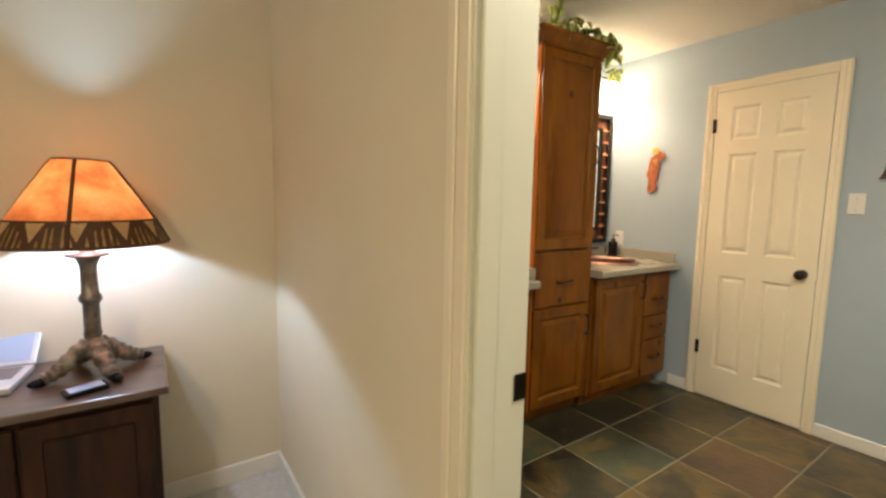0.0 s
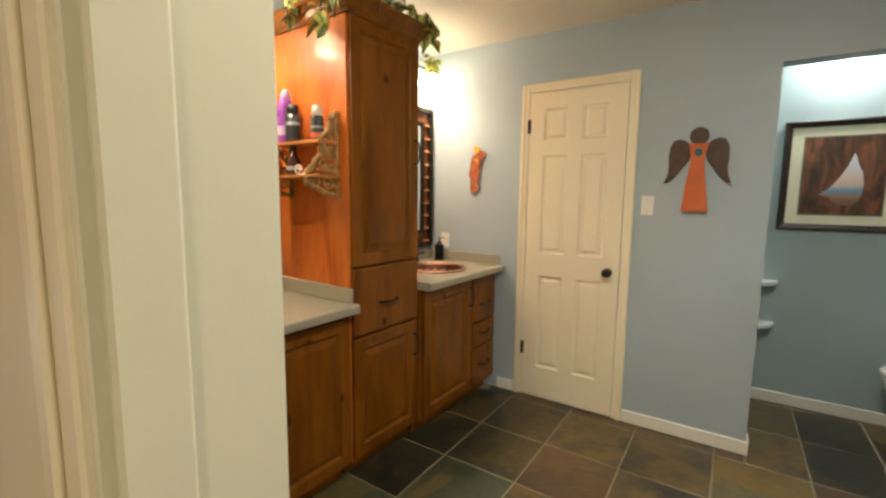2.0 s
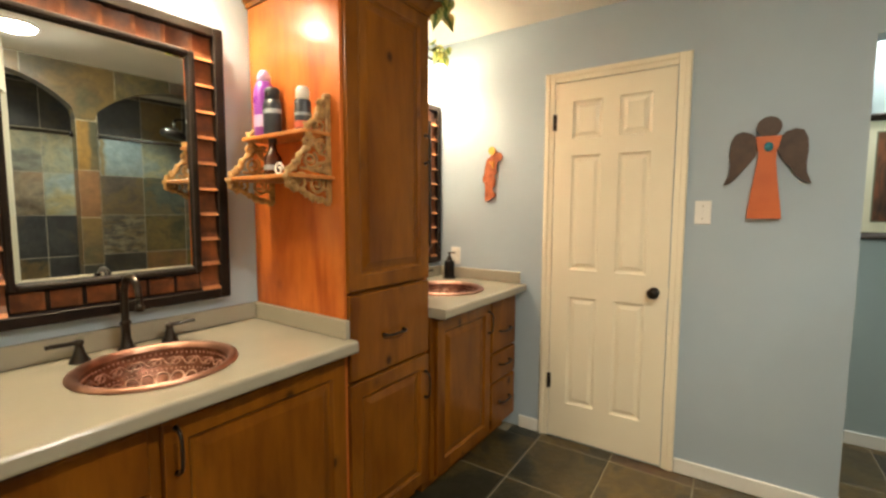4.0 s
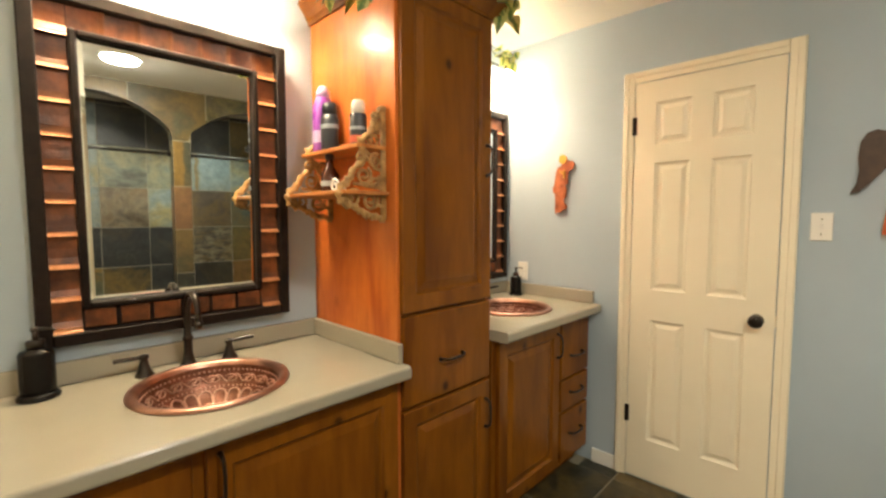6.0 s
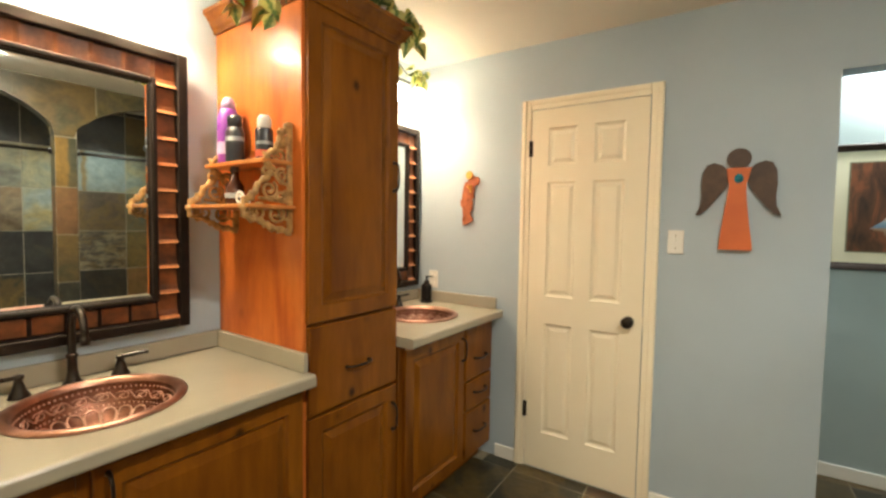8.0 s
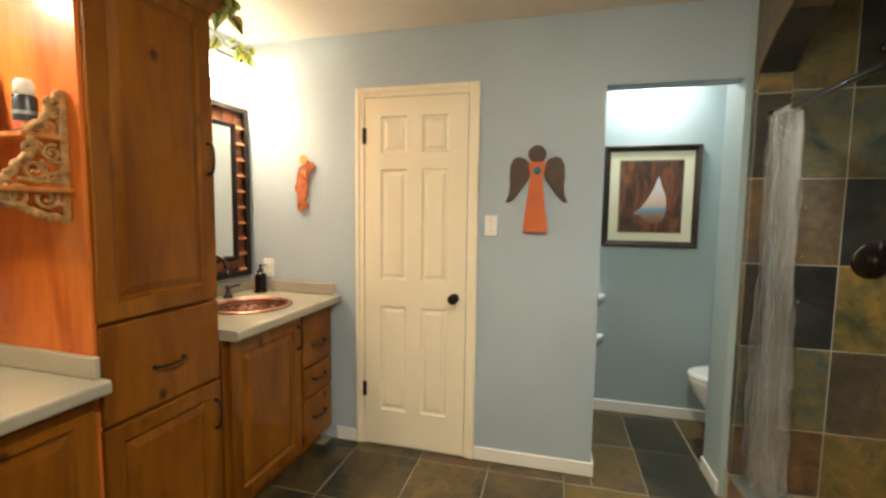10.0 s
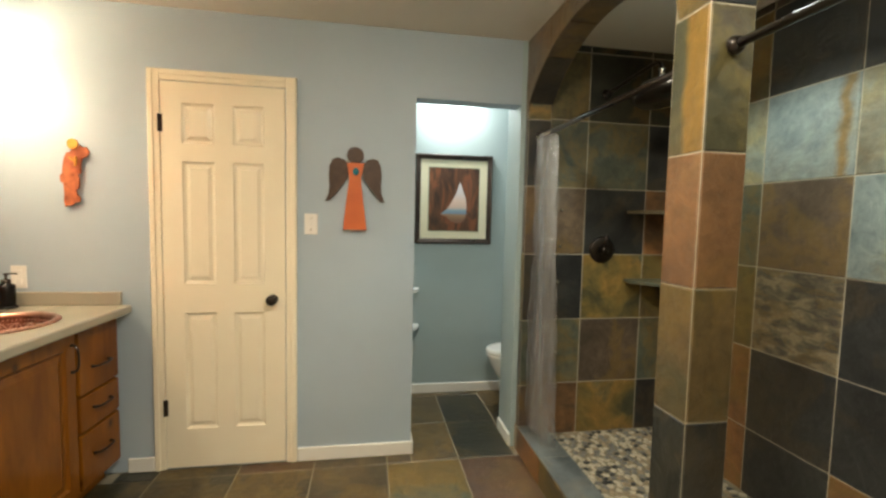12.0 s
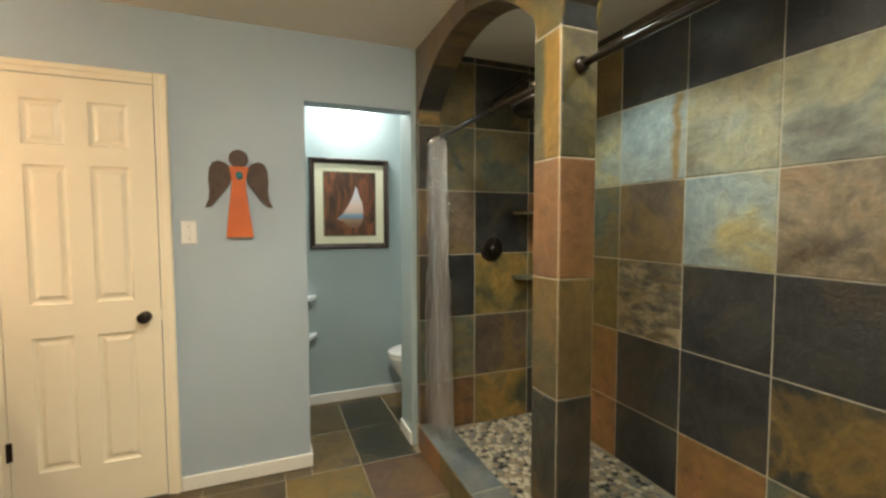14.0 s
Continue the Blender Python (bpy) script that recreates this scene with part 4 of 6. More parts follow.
# ---- mirrors ----
def shingle_mirror(y0, y1, z0, z1, label, turn=0.0, lean=0.0):
    """Bevelled glass in a black moulding, a band of curled rust-brown plates, and a black outer moulding."""
    mid = (y0 + y1) / 2
    hang = V @ T((0.001 + abs(math.sin(radians(turn))) * (y1 - y0) / 2, mid, z0)) @ pose(0, 0, 0, 0, lean, turn) @ T((0, -mid, -z0))
    m = thing("wall_mirror", hang, label, "mirror", "basin mirrors")
    ob, band, ib = 0.036, 0.068, 0.019
    bm = bmesh.new()
    for a, b, c, d in ((y0, y0 + ob, z0, z1), (y1 - ob, y1, z0, z1), (y0 + ob, y1 - ob, z0, z0 + ob), (y0 + ob, y1 - ob, z1 - ob, z1)):
        add_box(bm, (0.0, a, c), (0.036, b, d), 0.004)
    part("outer_moulding", bm, MIRROR_BLACK, m)
    part("backing", box((0.0, y0 + ob, z0 + ob), (0.006, y1 - ob, z1 - ob)), MIRROR_BLACK, m)
    g = ob + band
    bm = bmesh.new()
    for a, b, c, d in ((y0 + g, y0 + g + ib, z0 + g, z1 - g), (y1 - g - ib, y1 - g, z0 + g, z1 - g),
                       (y0 + g + ib, y1 - g - ib, z0 + g, z0 + g + ib), (y0 + g + ib, y1 - g - ib, z1 - g - ib, z1 - g)):
        add_box(bm, (0.0061, a, c), (0.034, b, d), 0.005)
    part("inner_moulding", bm, MIRROR_BLACK, m)
    h = g + ib
    gl = bmesh.new()
    loops = []
    for i, x in ((0.0, 0.0155), (0.014, 0.0175)):
        loops.append([gl.verts.new((x, *p)) for p in ((y0 + h + i, z0 + h + i), (y1 - h - i, z0 + h + i), (y1 - h - i, z1 - h - i), (y0 + h + i, z1 - h - i))])
    for k in range(4):
        gl.faces.new([loops[0][k], loops[0][(k + 1) % 4], loops[1][(k + 1) % 4], loops[1][k]])
    gl.faces.new(loops[1])
    part("glass", gl, MIRROR, m, "bevelled mirror glass")

    def curl(w, hgt, lip=1.0, foot=False):
        """One plate: one edge stands proud with a lip (the lower one for foot), the other lies flat."""
        b = bmesh.new()
        prof = [(0.0065, 0.0), (0.0085, 0.0), (0.0090, hgt * 0.35), (0.0115, hgt * 0.66), (0.0115 + 0.0075 * lip, hgt * 0.86), (0.0115 + 0.0195 * lip, hgt * 0.96), (0.0115 + 0.0215 * lip, hgt), (0.0065, hgt - 0.006)]
        if foot:
            prof = [(x, hgt - z) for x, z in prof]
        slab_from_outline(prof, 1, 0.0, w, b)
        b.normal_update()
        # lip faces use slot 1; side plates put the painted lamplit colour there
        for f in b.faces:
            c = f.calc_center_median()
            if (hgt - c.z if foot else c.z) > hgt * 0.9 and c.x > 0.012:
                f.material_index = 1
        return b
    n = 10
    zs = z0 + ob
    ph = (z1 - z0 - 2 * ob) / n
    side = mesh_of("plate", curl(band - 0.002, ph - 0.002, foot=True), [PLATE, PLATE_LIP_LIT])
    for a in (y0 + ob + 0.001, y1 - ob - band + 0.001):
        for k in range(n):
            p = new("plate", side)
            p.parent = m
            p.matrix_basis = T((0, a, zs + k * ph + 0.001)) @ pose(0, 0, 0, 0, random.uniform(-1.0, 1.0), 0)
    span = y1 - y0 - 2 * ob - 2 * band
    q = 6
    pw = span / q
    row = mesh_of("plate", curl(band - 0.002, pw - 0.002, 0.45), [PLATE, PLATE])
    low = mesh_of("plate", curl(band - 0.014, pw - 0.014, 0.3), [PLATE, PLATE])
    for z, mesh, o in ((z0 + ob + 0.001, low, 0.006), (z1 - ob - band + 0.001, row, 0.0)):
        for k in range(q):
            p = new("plate", mesh)
            p.parent = m
            # turned so that the curl runs along the row
            p.matrix_basis = T((0, y0 + ob + band + k * pw + 0.001 + o, z + band - 0.002 - o)) @ pose(0, 0, 0, -90, 0, 0)
    return m


shingle_mirror(-2.222, -1.488, 1.002, 2.01, "tall mirror framed in black moulding and rust-brown curled plates", -1.2, 0.8)
shingle_mirror(-0.765, -0.031, 1.002, 2.01, "matching plate-framed mirror beside the wall corner")


# ---- vanity lights ----
GLOW = glow("lit_frosted_glass", WARM, SHADE_STRENGTH)
GLOW_BULB = glow("lit_vanity_bulb", WARM, BULB_STRENGTH)


def vanity_light(y):
    v = thing("vanity_light", V @ T((0, y, 2.235)), "lit bronze vanity light with three frosted shades", "wall light", "vanity lights")
    part("backplate", box((0.001, -0.06, -0.05), (0.02, 0.06, 0.05), 0.006), BRONZE, v)
    part("bar", tube([(0.06, -0.315, 0.035), (0.06, 0.315, 0.035)], 0.008, 10), BRONZE, v, smooth=True)
    part("stem", tube([(0.01, 0, 0.02), (0.06, 0, 0.035)], 0.008, 10), BRONZE, v, smooth=True)
    for k in (-0.255, 0.0, 0.255):
        part("socket", lathe([(0, 0), (0.022, 0), (0.024, 0.02), (0.012, 0.04), (0, 0.04)], 18), BRONZE, v, at=T((0.11, k, 0.0)), smooth=True)
        part("arm", tube(curve_pts([(0.06, k, 0.035), (0.09, k, 0.055), (0.11, k, 0.036)], 4), 0.006, 8), BRONZE, v, smooth=True)
        shade = part("shade", lathe([(0.0, -0.001), (0.02, -0.002), (0.040, -0.025), (0.054, -0.070), (0.062, -0.118), (0.058, -0.118), (0.050, -0.070), (0.036, -0.028), (0.0, -0.006)], 24), GLOW, v, "lit frosted glass shade", T((0.11, k, 0.0)), True)
        part("bulb", lathe([(0.0, -0.03), (0.012, -0.035), (0.030, -0.060), (0.034, -0.080), (0.026, -0.102), (0.0, -0.110)], 18), GLOW_BULB, shade, "lit round bulb", smooth=True)
    return v


vanity_light(-1.86)
vanity_light(-0.40)


# ---- carved shelf on the side of the tall cabinet ----
SH = V @ T((0.0, T_L - 0.001, 0.010))      # y runs away from the cabinet side, towards -y


def carved_bracket(u):
    """Pierced bracket: a backboard with scrolls and leaves standing out to -y."""
    bm = bmesh.new()
    t = 0.010
    add_box(bm, (u - t / 2, -0.022, 1.355), (u + t / 2, 0.0, 1.735), 0.002)
    # outer leafy edge from the crest down to the foot
    edge = curve_pts([(u, -0.018, 1.725), (u, -0.045, 1.685), (u, -0.062, 1.64), (u, -0.100, 1.605), (u, -0.085, 1.555), (u, -0.130, 1.515), (u, -0.150, 1.475),
                      (u, -0.182, 1.448), (u, -0.175, 1.41), (u, -0.120, 1.395), (u, -0.085, 1.375), (u, -0.02, 1.362)], 6)
    tube(edge, [0.010 + 0.004 * math.sin(k * 1.9) for k in range(len(edge))], 8, bm)
    rng = random.Random(5)
    scrolls = ((-0.05, 1.62, 0.030), (-0.045, 1.55, 0.026), (-0.09, 1.50, 0.032), (-0.13, 1.425, 0.030), (-0.065, 1.42, 0.034), (-0.045, 1.48, 0.024), (-0.035, 1.67, 0.020), (-0.10, 1.56, 0.020))
    for y, z, r in scrolls:
        s = rng.choice((-1, 1))
        pts = [(u, y + r * (1 - 0.8 * a / 16) * math.cos(s * a * 0.62 + 1), z + r * (1 - 0.8 * a / 16) * math.sin(s * a * 0.62 + 1)) for a in range(17)]
        tube(pts, 0.0058, 7, bm)
    for k in range(34):
        a = k / 33
        p = edge[int(a * (len(edge) - 1))]
        c = Vector((u + rng.uniform(-0.004, 0.004), p.y + rng.uniform(-0.006, 0.018), p.z + rng.uniform(-0.01, 0.01)))
        mt = T(c) @ Euler((rng.uniform(0, 6), rng.uniform(-0.3, 0.3), 0)).to_matrix().to_4x4() @ Matrix.Diagonal((0.7, 1.7, 0.8, 1))
        bmesh.ops.create_uvsphere(bm, u_segments=7, v_segments=5, radius=0.0095, matrix=mt)
    for y, z in ((-0.05, 1.59), (-0.07, 1.46), (-0.03, 1.40), (-0.03, 1.52), (-0.11, 1.465)):
        tube([(u, -0.01, z), (u, y - 0.02, z + 0.006)], 0.006, 6, bm)
    return bm


shelf = thing("wall_shelf", SH, "two-tier orange wood shelf with carved scroll brackets", "shelf")
for u in (0.150, 0.490):
    part("bracket", carved_bracket(u), CARVED_WOOD, shelf, "carved tan scrollwork bracket", smooth=True)
part("board", box((0.128, -0.118, 1.588), (0.498, -0.001, 1.602), 0.003), SHELF_WOOD, shelf)
part("board", box((0.112, -0.182, 1.436), (0.512, -0.001, 1.450), 0.003), SHELF_WOOD, shelf)


def bottle(name, u, y, z, profile, mats, label, flat=1.0, turn=0.0, size=1.0):
    """Toiletry bottle from parts: (part name, outline, material, label)."""
    b = thing(name, SH @ T((u, y, z)) @ pose(0, 0, 0, 0, 0, turn) @ Matrix.Diagonal((1.15 * size, 1.15 * size, 1.25 * size, 1)), label, "bottle")
    for (nm, prof), (mt, lab) in zip(profile, mats):
        part(nm, lathe(prof, 24, stretch=(1, flat)), mt, b, lab, smooth=True)
    return b


B1 = 1.6025
bottle("spray_bottle", 0.188, -0.056, B1,
       [("body", [(0, 0), (0.030, 0), (0.032, 0.004), (0.033, 0.10), (0.031, 0.14), (0.022, 0.165), (0, 0.168)]),
        ("cap", [(0, 0.165), (0.021, 0.166), (0.021, 0.182), (0.013, 0.196), (0.009, 0.200), (0, 0.200)]),
        ("print", [(0.0335, 0.03), (0.0337, 0.035), (0.0337, 0.06), (0.0335, 0.065)])],
       [(PURPLE, ""), (LILAC, "pale lilac cap"), (LILAC, "")], "tall purple spray bottle with a lilac cap", 1.05)
bottle("lotion_bottle", 0.272, -0.080, B1,
       [("body", [(0, 0), (0.030, 0), (0.033, 0.004), (0.034, 0.085), (0.028, 0.10), (0, 0.102)]),
        ("cap", [(0, 0.101), (0.027, 0.1015), (0.028, 0.128), (0.022, 0.134), (0, 0.135)]),
        ("print", [(0.0341, 0.060), (0.0344, 0.062), (0.0344, 0.070), (0.0341, 0.072)])],
       [(NAVY, ""), (NAVY, ""), (GREY_PRINT, "")], "blue-black squat bottle with a wide cap", 0.75)
bottle("deodorant_can", 0.420, -0.060, B1,
       [("body", [(0, 0), (0.031, 0), (0.032, 0.004), (0.032, 0.105), (0.029, 0.112), (0, 0.113)]),
        ("cap", [(0, 0.112), (0.026, 0.1125), (0.026, 0.145), (0.019, 0.158), (0, 0.160)]),
        ("band", [(0.0322, 0.012), (0.0326, 0.014), (0.0326, 0.034), (0.0322, 0.036)]),
        ("print", [(0.0323, 0.055), (0.0326, 0.057), (0.0326, 0.064), (0.0323, 0.066)])],
       [(NAVY, ""), (WHITE_PLASTIC, "white cap"), (RED_BAND, "red band"), (GREY_PRINT, "")], "black spray can with white cap and red band", size=0.78)
bottle("amber_bottle", 0.275, -0.085, 1.4505,
       [("body", [(0, 0), (0.026, 0), (0.028, 0.006), (0.028, 0.055), (0.013, 0.075), (0.011, 0.095), (0, 0.095)]),
        ("cap", [(0, 0.094), (0.013, 0.0945), (0.013, 0.118), (0, 0.119)]),
        ("print", [(0.0284, 0.020), (0.0287, 0.022), (0.0287, 0.032), (0.0284, 0.034)])],
       [(AMBER, ""), (NAVY, ""), (GREY_PRINT, "")], "small dark amber bottle with a pale label")
bm = tube([(0.33 + 0.026 * math.cos(a * 0.5) * (1 - a / 22), -0.10, 1.475 + 0.026 * math.sin(a * 0.5) * (1 - a / 22)) for a in range(17)], 0.0036, 7)
tube([(0.330, -0.10, 1.4545), (0.39, -0.11, 1.4545), (0.425, -0.12, 1.457)], 0.004, 7, bm)
solid("hair_clip", bm, WHITE_PLASTIC, SH, "small white curled clip lying on the lower shelf", "clip", smooth=True)


# ---- ivy on top of the tall cabinet ----
def leaf_mesh(size, fold, tip):
    bm = bmesh.new()
    n = 7
    rib, left, right = [], [], []
    for k in range(n + 1):
        t = k / n
        w = size * 0.46 * math.sin(math.pi * min(1, t ** 0.75)) * (1 - 0.3 * t)
        y = size * t
        z = -tip * size * t * t
        rib.append(bm.verts.new((0, y, z)))
        left.append(bm.verts.new((-w, y - 0.05 * size, z + fold * w)) if 0 < k < n else None)
        right.append(bm.verts.new((w, y - 0.05 * size, z + fold * w)) if 0 < k < n else None)
    for k in range(n):
        for s in (left, right):
            q = [v for v in (rib[k], s[k], s[k + 1], rib[k + 1]) if v]
            bm.faces.new(q)
    return mesh_of("leaf", bm, LEAF, True)


LEAVES = [leaf_mesh(0.070, 0.35, 0.35), leaf_mesh(0.082, 0.25, 0.55), leaf_mesh(0.058, 0.45, 0.2), leaf_mesh(0.075, 0.15, 0.7)]


def ivy(name, m, runs, leaves, seed, label, spread=0.03, mound=None):
    rng = random.Random(seed)
    p = thing(name, m, label, "ivy")
    places = []
    for run in runs:
        pts = curve_pts(run, 6)
        part("vine", tube(pts, 0.0028, 6), VINE, p, smooth=True)
        places += pts[2:]
    for k in range(leaves):
        c = rng.choice(places) + Vector((rng.uniform(-1, 1), rng.uniform(-1, 1), rng.uniform(-0.6, 1))) * spread
        if mound and k % 2:
            lo, hi = mound
            c = Vector([rng.uniform(lo[i], hi[i]) for i in range(3)])
        o = new("leaf", rng.choice(LEAVES))
        o.parent = p
        s = rng.uniform(0.8, 1.15)
        o.matrix_basis = T(c) @ Euler((rng.uniform(-1.6, 0.3), rng.uniform(-0.5, 0.5), rng.uniform(0, 6.28))).to_matrix().to_4x4() @ Matrix.Scale(s, 4)
    return p


IV = V @ T((0, 0, 2.234))
ivy("ivy_garland", IV,
    [[(0.50, T_L + 0.06, 0.02), (0.42, -1.15, 0.06), (0.50, -1.0, 0.05), (0.55, T_R + 0.02, 0.05), (0.58, T_R + 0.05, 0.03)],
     [(0.30, -1.2, 0.03), (0.35, -1.05, 0.10), (0.45, -0.95, 0.07), (0.40, T_R + 0.03, 0.05), (0.34, T_R + 0.12, 0.045)],
     [(0.52, T_R - 0.05, 0.05), (0.57, T_R + 0.01, 0.02), (0.59, T_R + 0.03, -0.005), (0.60, T_R + 0.04, -0.03)]],
    190, 3, "variegated artificial ivy heaped on the tall cabinet", 0.04, ((0.24, T_L + 0.06, 0.0), (0.60, T_R + 0.0, 0.175)))
ivy("ivy_trail", IV,
    [[(0.44, T_L + 0.03, 0.02), (0.46, T_L - 0.05, 0.01), (0.475, T_L - 0.075, -0.06), (0.48, T_L - 0.07, -0.12), (0.475, T_L - 0.065, -0.175)],
     [(0.27, T_L + 0.03, 0.02), (0.25, T_L - 0.055, 0.012), (0.245, T_L - 0.075, -0.03), (0.245, T_L - 0.07, -0.06)],
     [(0.52, T_L + 0.02, 0.03), (0.545, T_L - 0.055, 0.01), (0.555, T_L - 0.07, -0.06), (0.55, T_L - 0.065, -0.13)]],
    30, 8, "ivy strands hanging down the cabinet side", 0.02)
ivy("ivy_sprig", IV,
    [[(0.33, T_R + 0.04, 0.02), (0.27, -0.66, 0.055), (0.18, -0.42, 0.055), (0.12, -0.26, 0.050), (0.15, -0.17, 0.055)],
     [(0.12, -0.26, 0.050), (0.15, -0.21, 0.080), (0.17, -0.16, 0.065)],
     [(0.12, -0.26, 0.050), (0.13, -0.19, 0.06), (0.14, -0.14, 0.05)]],
    22, 12, "ivy sprig trailing over the vanity light", 0.02)


# ---- on the blue wall ----
def arc(cx, cz, rx, rz, a0, a1, n=12):
    return [(cx + rx * math.cos(radians(a0 + (a1 - a0) * k / n)), cz + rz * math.sin(radians(a0 + (a1 - a0) * k / n))) for k in range(n + 1)]


# winged wall ornament
cx = 1.805
orn = thing("wall_ornament", T((cx, 0, 1.308)), "orange and rust winged wall ornament with a turquoise stone", "wall ornament")
body = [(-0.064, 0.0), (0.062, 0.0), (0.060, 0.032), (0.046, 0.132), (0.032, 0.252), (0.032, 0.292), (0.047, 0.364), (-0.045, 0.364), (-0.034, 0.292), (-0.036, 0.252), (-0.052, 0.132), (-0.062, 0.032)]
part("body", slab_from_outline(body, 1, -0.030, -0.012), ORANGE_CLAY, orn, "orange painted tapered body")
part("head", slab_from_outline(arc(0, 0.404, 0.046, 0.046, 0, 345, 22), 1, -0.026, -0.010), DARK_RUST, orn)
for s in (-1, 1):
    wing = [(0.036, 0.352), (0.060, 0.380), (0.095, 0.392), (0.122, 0.382), (0.138, 0.347), (0.142, 0.292), (0.138, 0.242), (0.142, 0.197), (0.160, 0.154), (0.135, 0.160), (0.105, 0.192), (0.072, 0.237), (0.044, 0.277), (0.034, 0.312)]
    part("wing", slab_from_outline([(s * a, z) for a, z in wing], 1, -0.018, 0.0), DARK_RUST, orn, "dark rusted metal wing")
bm = bmesh.new()
bmesh.ops.create_uvsphere(bm, u_segments=14, v_segments=8, radius=0.021, matrix=T((0.002, -0.031, 0.317)) @ Matrix.Diagonal((0.85, 0.5, 1, 1)))
part("stone", bm, TURQUOISE, orn, "turquoise stone", smooth=True)

# rust-orange flat figure ornament: one mesh
bm = bmesh.new()
fig = [(0.396, 1.398), (0.404, 1.404), (0.422, 1.402), (0.440, 1.418), (0.462, 1.424), (0.464, 1.446), (0.448, 1.458), (0.444, 1.480), (0.458, 1.492), (0.461, 1.530),
       (0.455, 1.560), (0.470, 1.566), (0.467, 1.600), (0.474, 1.636), (0.500, 1.650), (0.507, 1.676), (0.496, 1.694), (0.480, 1.690), (0.470, 1.702), (0.456, 1.696), (0.440, 1.690),
       (0.425, 1.668), (0.408, 1.664), (0.398, 1.640), (0.390, 1.600), (0.386, 1.560), (0.376, 1.552), (0.378, 1.520), (0.390, 1.512), (0.394, 1.46), (0.390, 1.43)]
slab_from_outline(fig, 1, -0.018, -0.008, bm, 0)
slab_from_outline(arc(0.440, 1.706, 0.024, 0.026, 0, 340, 16), 1, -0.026, -0.0165, bm, 1)
tube([(0.425, -0.022, 1.64), (0.443, -0.024, 1.625), (0.452, -0.024, 1.645), (0.448, -0.022, 1.60)], 0.0055, 7, bm, slot=1)
add_box(bm, (0.428, -0.009, 1.53), (0.445, 0.0, 1.56))
solid("wall_figure", bm, [RUST_ORANGE, BRASS_YELLOW], I4, "rusty orange cut-metal wall ornament with brass details", "wall ornament")


def switch_plate():
    s = thing("light_switch", T((1.569, 0, 1.335)), "white toggle light switch beside the door", "light switch")
    part("plate", box((-0.035, -0.0065, -0.057), (0.035, 0, 0.057), 0.004, 2), WHITE_PLASTIC, s)
    part("toggle", box((-0.005, -0.017, -0.006), (0.005, -0.006, 0.012), 0.002), WHITE_PLASTIC, s)
    for z in (-0.03, 0.03):
        part("screw", lathe([(0, 0), (0.003, 0), (0.003, 0.001), (0, 0.001)], 10), CHROME, s, at=T((0, -0.0066, z)) @ pose(0, 0, 0, 90))


switch_plate()
outlet = thing("wall_outlet", T((0.172, 0, 1.045)), "white power outlet above the worktop", "outlet")
part("plate", box((-0.035, -0.0065, -0.057), (0.035, 0, 0.057), 0.004, 2), WHITE_PLASTIC, outlet)
for z in (-0.022, 0.022):
    part("socket_face", box((-0.016, -0.009, z - 0.014), (0.016, -0.006, z + 0.014), 0.004), WHITE_PLASTIC, outlet)


# ---- toilet room ----
def framed_print():
    x0, x1, z0, z1, y = 2.224, 2.826, 1.188, 1.872, 0.869
    cx, cz = (x0 + x1) / 2, (z0 + z1) / 2
    p = thing("framed_print", T((cx, y, cz)), "dark-framed print of a rock opening with cream mat", "picture")
    w, h = (x1 - x0) / 2, (z1 - z0) / 2
    bm = bmesh.new()
    loops = []
    for i, d in ((0.0, 0.0), (0.0, -0.022), (0.008, -0.030), (0.020, -0.026), (0.034, -0.017), (0.040, -0.016), (0.040, -0.008)):
        loops.append([bm.verts.new(q) for q in ((-w + i, d, -h + i), (w - i, d, -h + i), (w - i, d, h - i), (-w + i, d, h - i))])
    for a, b in zip(loops, loops[1:]):
        for k in range(4):
            bm.faces.new([a[k], a[(k + 1) % 4], b[(k + 1) % 4], b[k]])
    part("frame", bm, PICTURE_WOOD, p)
    part("mat", box((-w + 0.03, -0.0105, -h + 0.03), (w - 0.03, -0.003, h - 0.03)), MAT_BOARD, p, "cream mat")
    part("mat_edge", box((-0.200, -0.012, -0.245), (0.200, -0.0104, 0.245)), MAT_INNER, p)
    part("print", box((-0.193, -0.0135, -0.238), (0.193, -0.0118, 0.238)), ART, p)
    sail = [(-0.105, -0.115), (-0.055, -0.075), (-0.015, -0.015), (0.020, 0.055), (0.042, 0.125), (0.048, 0.135), (0.058, 0.105), (0.072, 0.060), (0.092, 0.015), (0.100, -0.05), (0.098, -0.11), (0.085, -0.155), (0.060, -0.178), (0.02, -0.182), (-0.02, -0.170), (-0.045, -0.150), (-0.05, -0.130), (-0.08, -0.125)]
    part("sky_opening", slab_from_outline(sail, 1, -0.0148, -0.0132), ART_SKY, p, "pale sunset sky in the print")


framed_print()


def corner_shelf(z):
    n = 10
    pts = [(0, 0)] + [(0.205 * math.cos(a * math.pi / 2 / n), -0.205 * math.sin(a * math.pi / 2 / n)) for a in range(n + 1)]
    bm = slab_from_outline(pts, 2, -0.022, 0.0)
    es = [e for e in bm.edges if abs(e.verts[0].co.z - e.verts[1].co.z) < 1e-6]
    bmesh.ops.bevel(bm, geom=es, offset=0.005, segments=2, affect="EDGES")
    solid("corner_shelf", bm, SHELF_WHITE, T((2.061, 0.869, z)), "small rounded white shelf in the wall corner", "shelf", "corner shelves")


for z in (0.845, 0.560):
    corner_shelf(z)


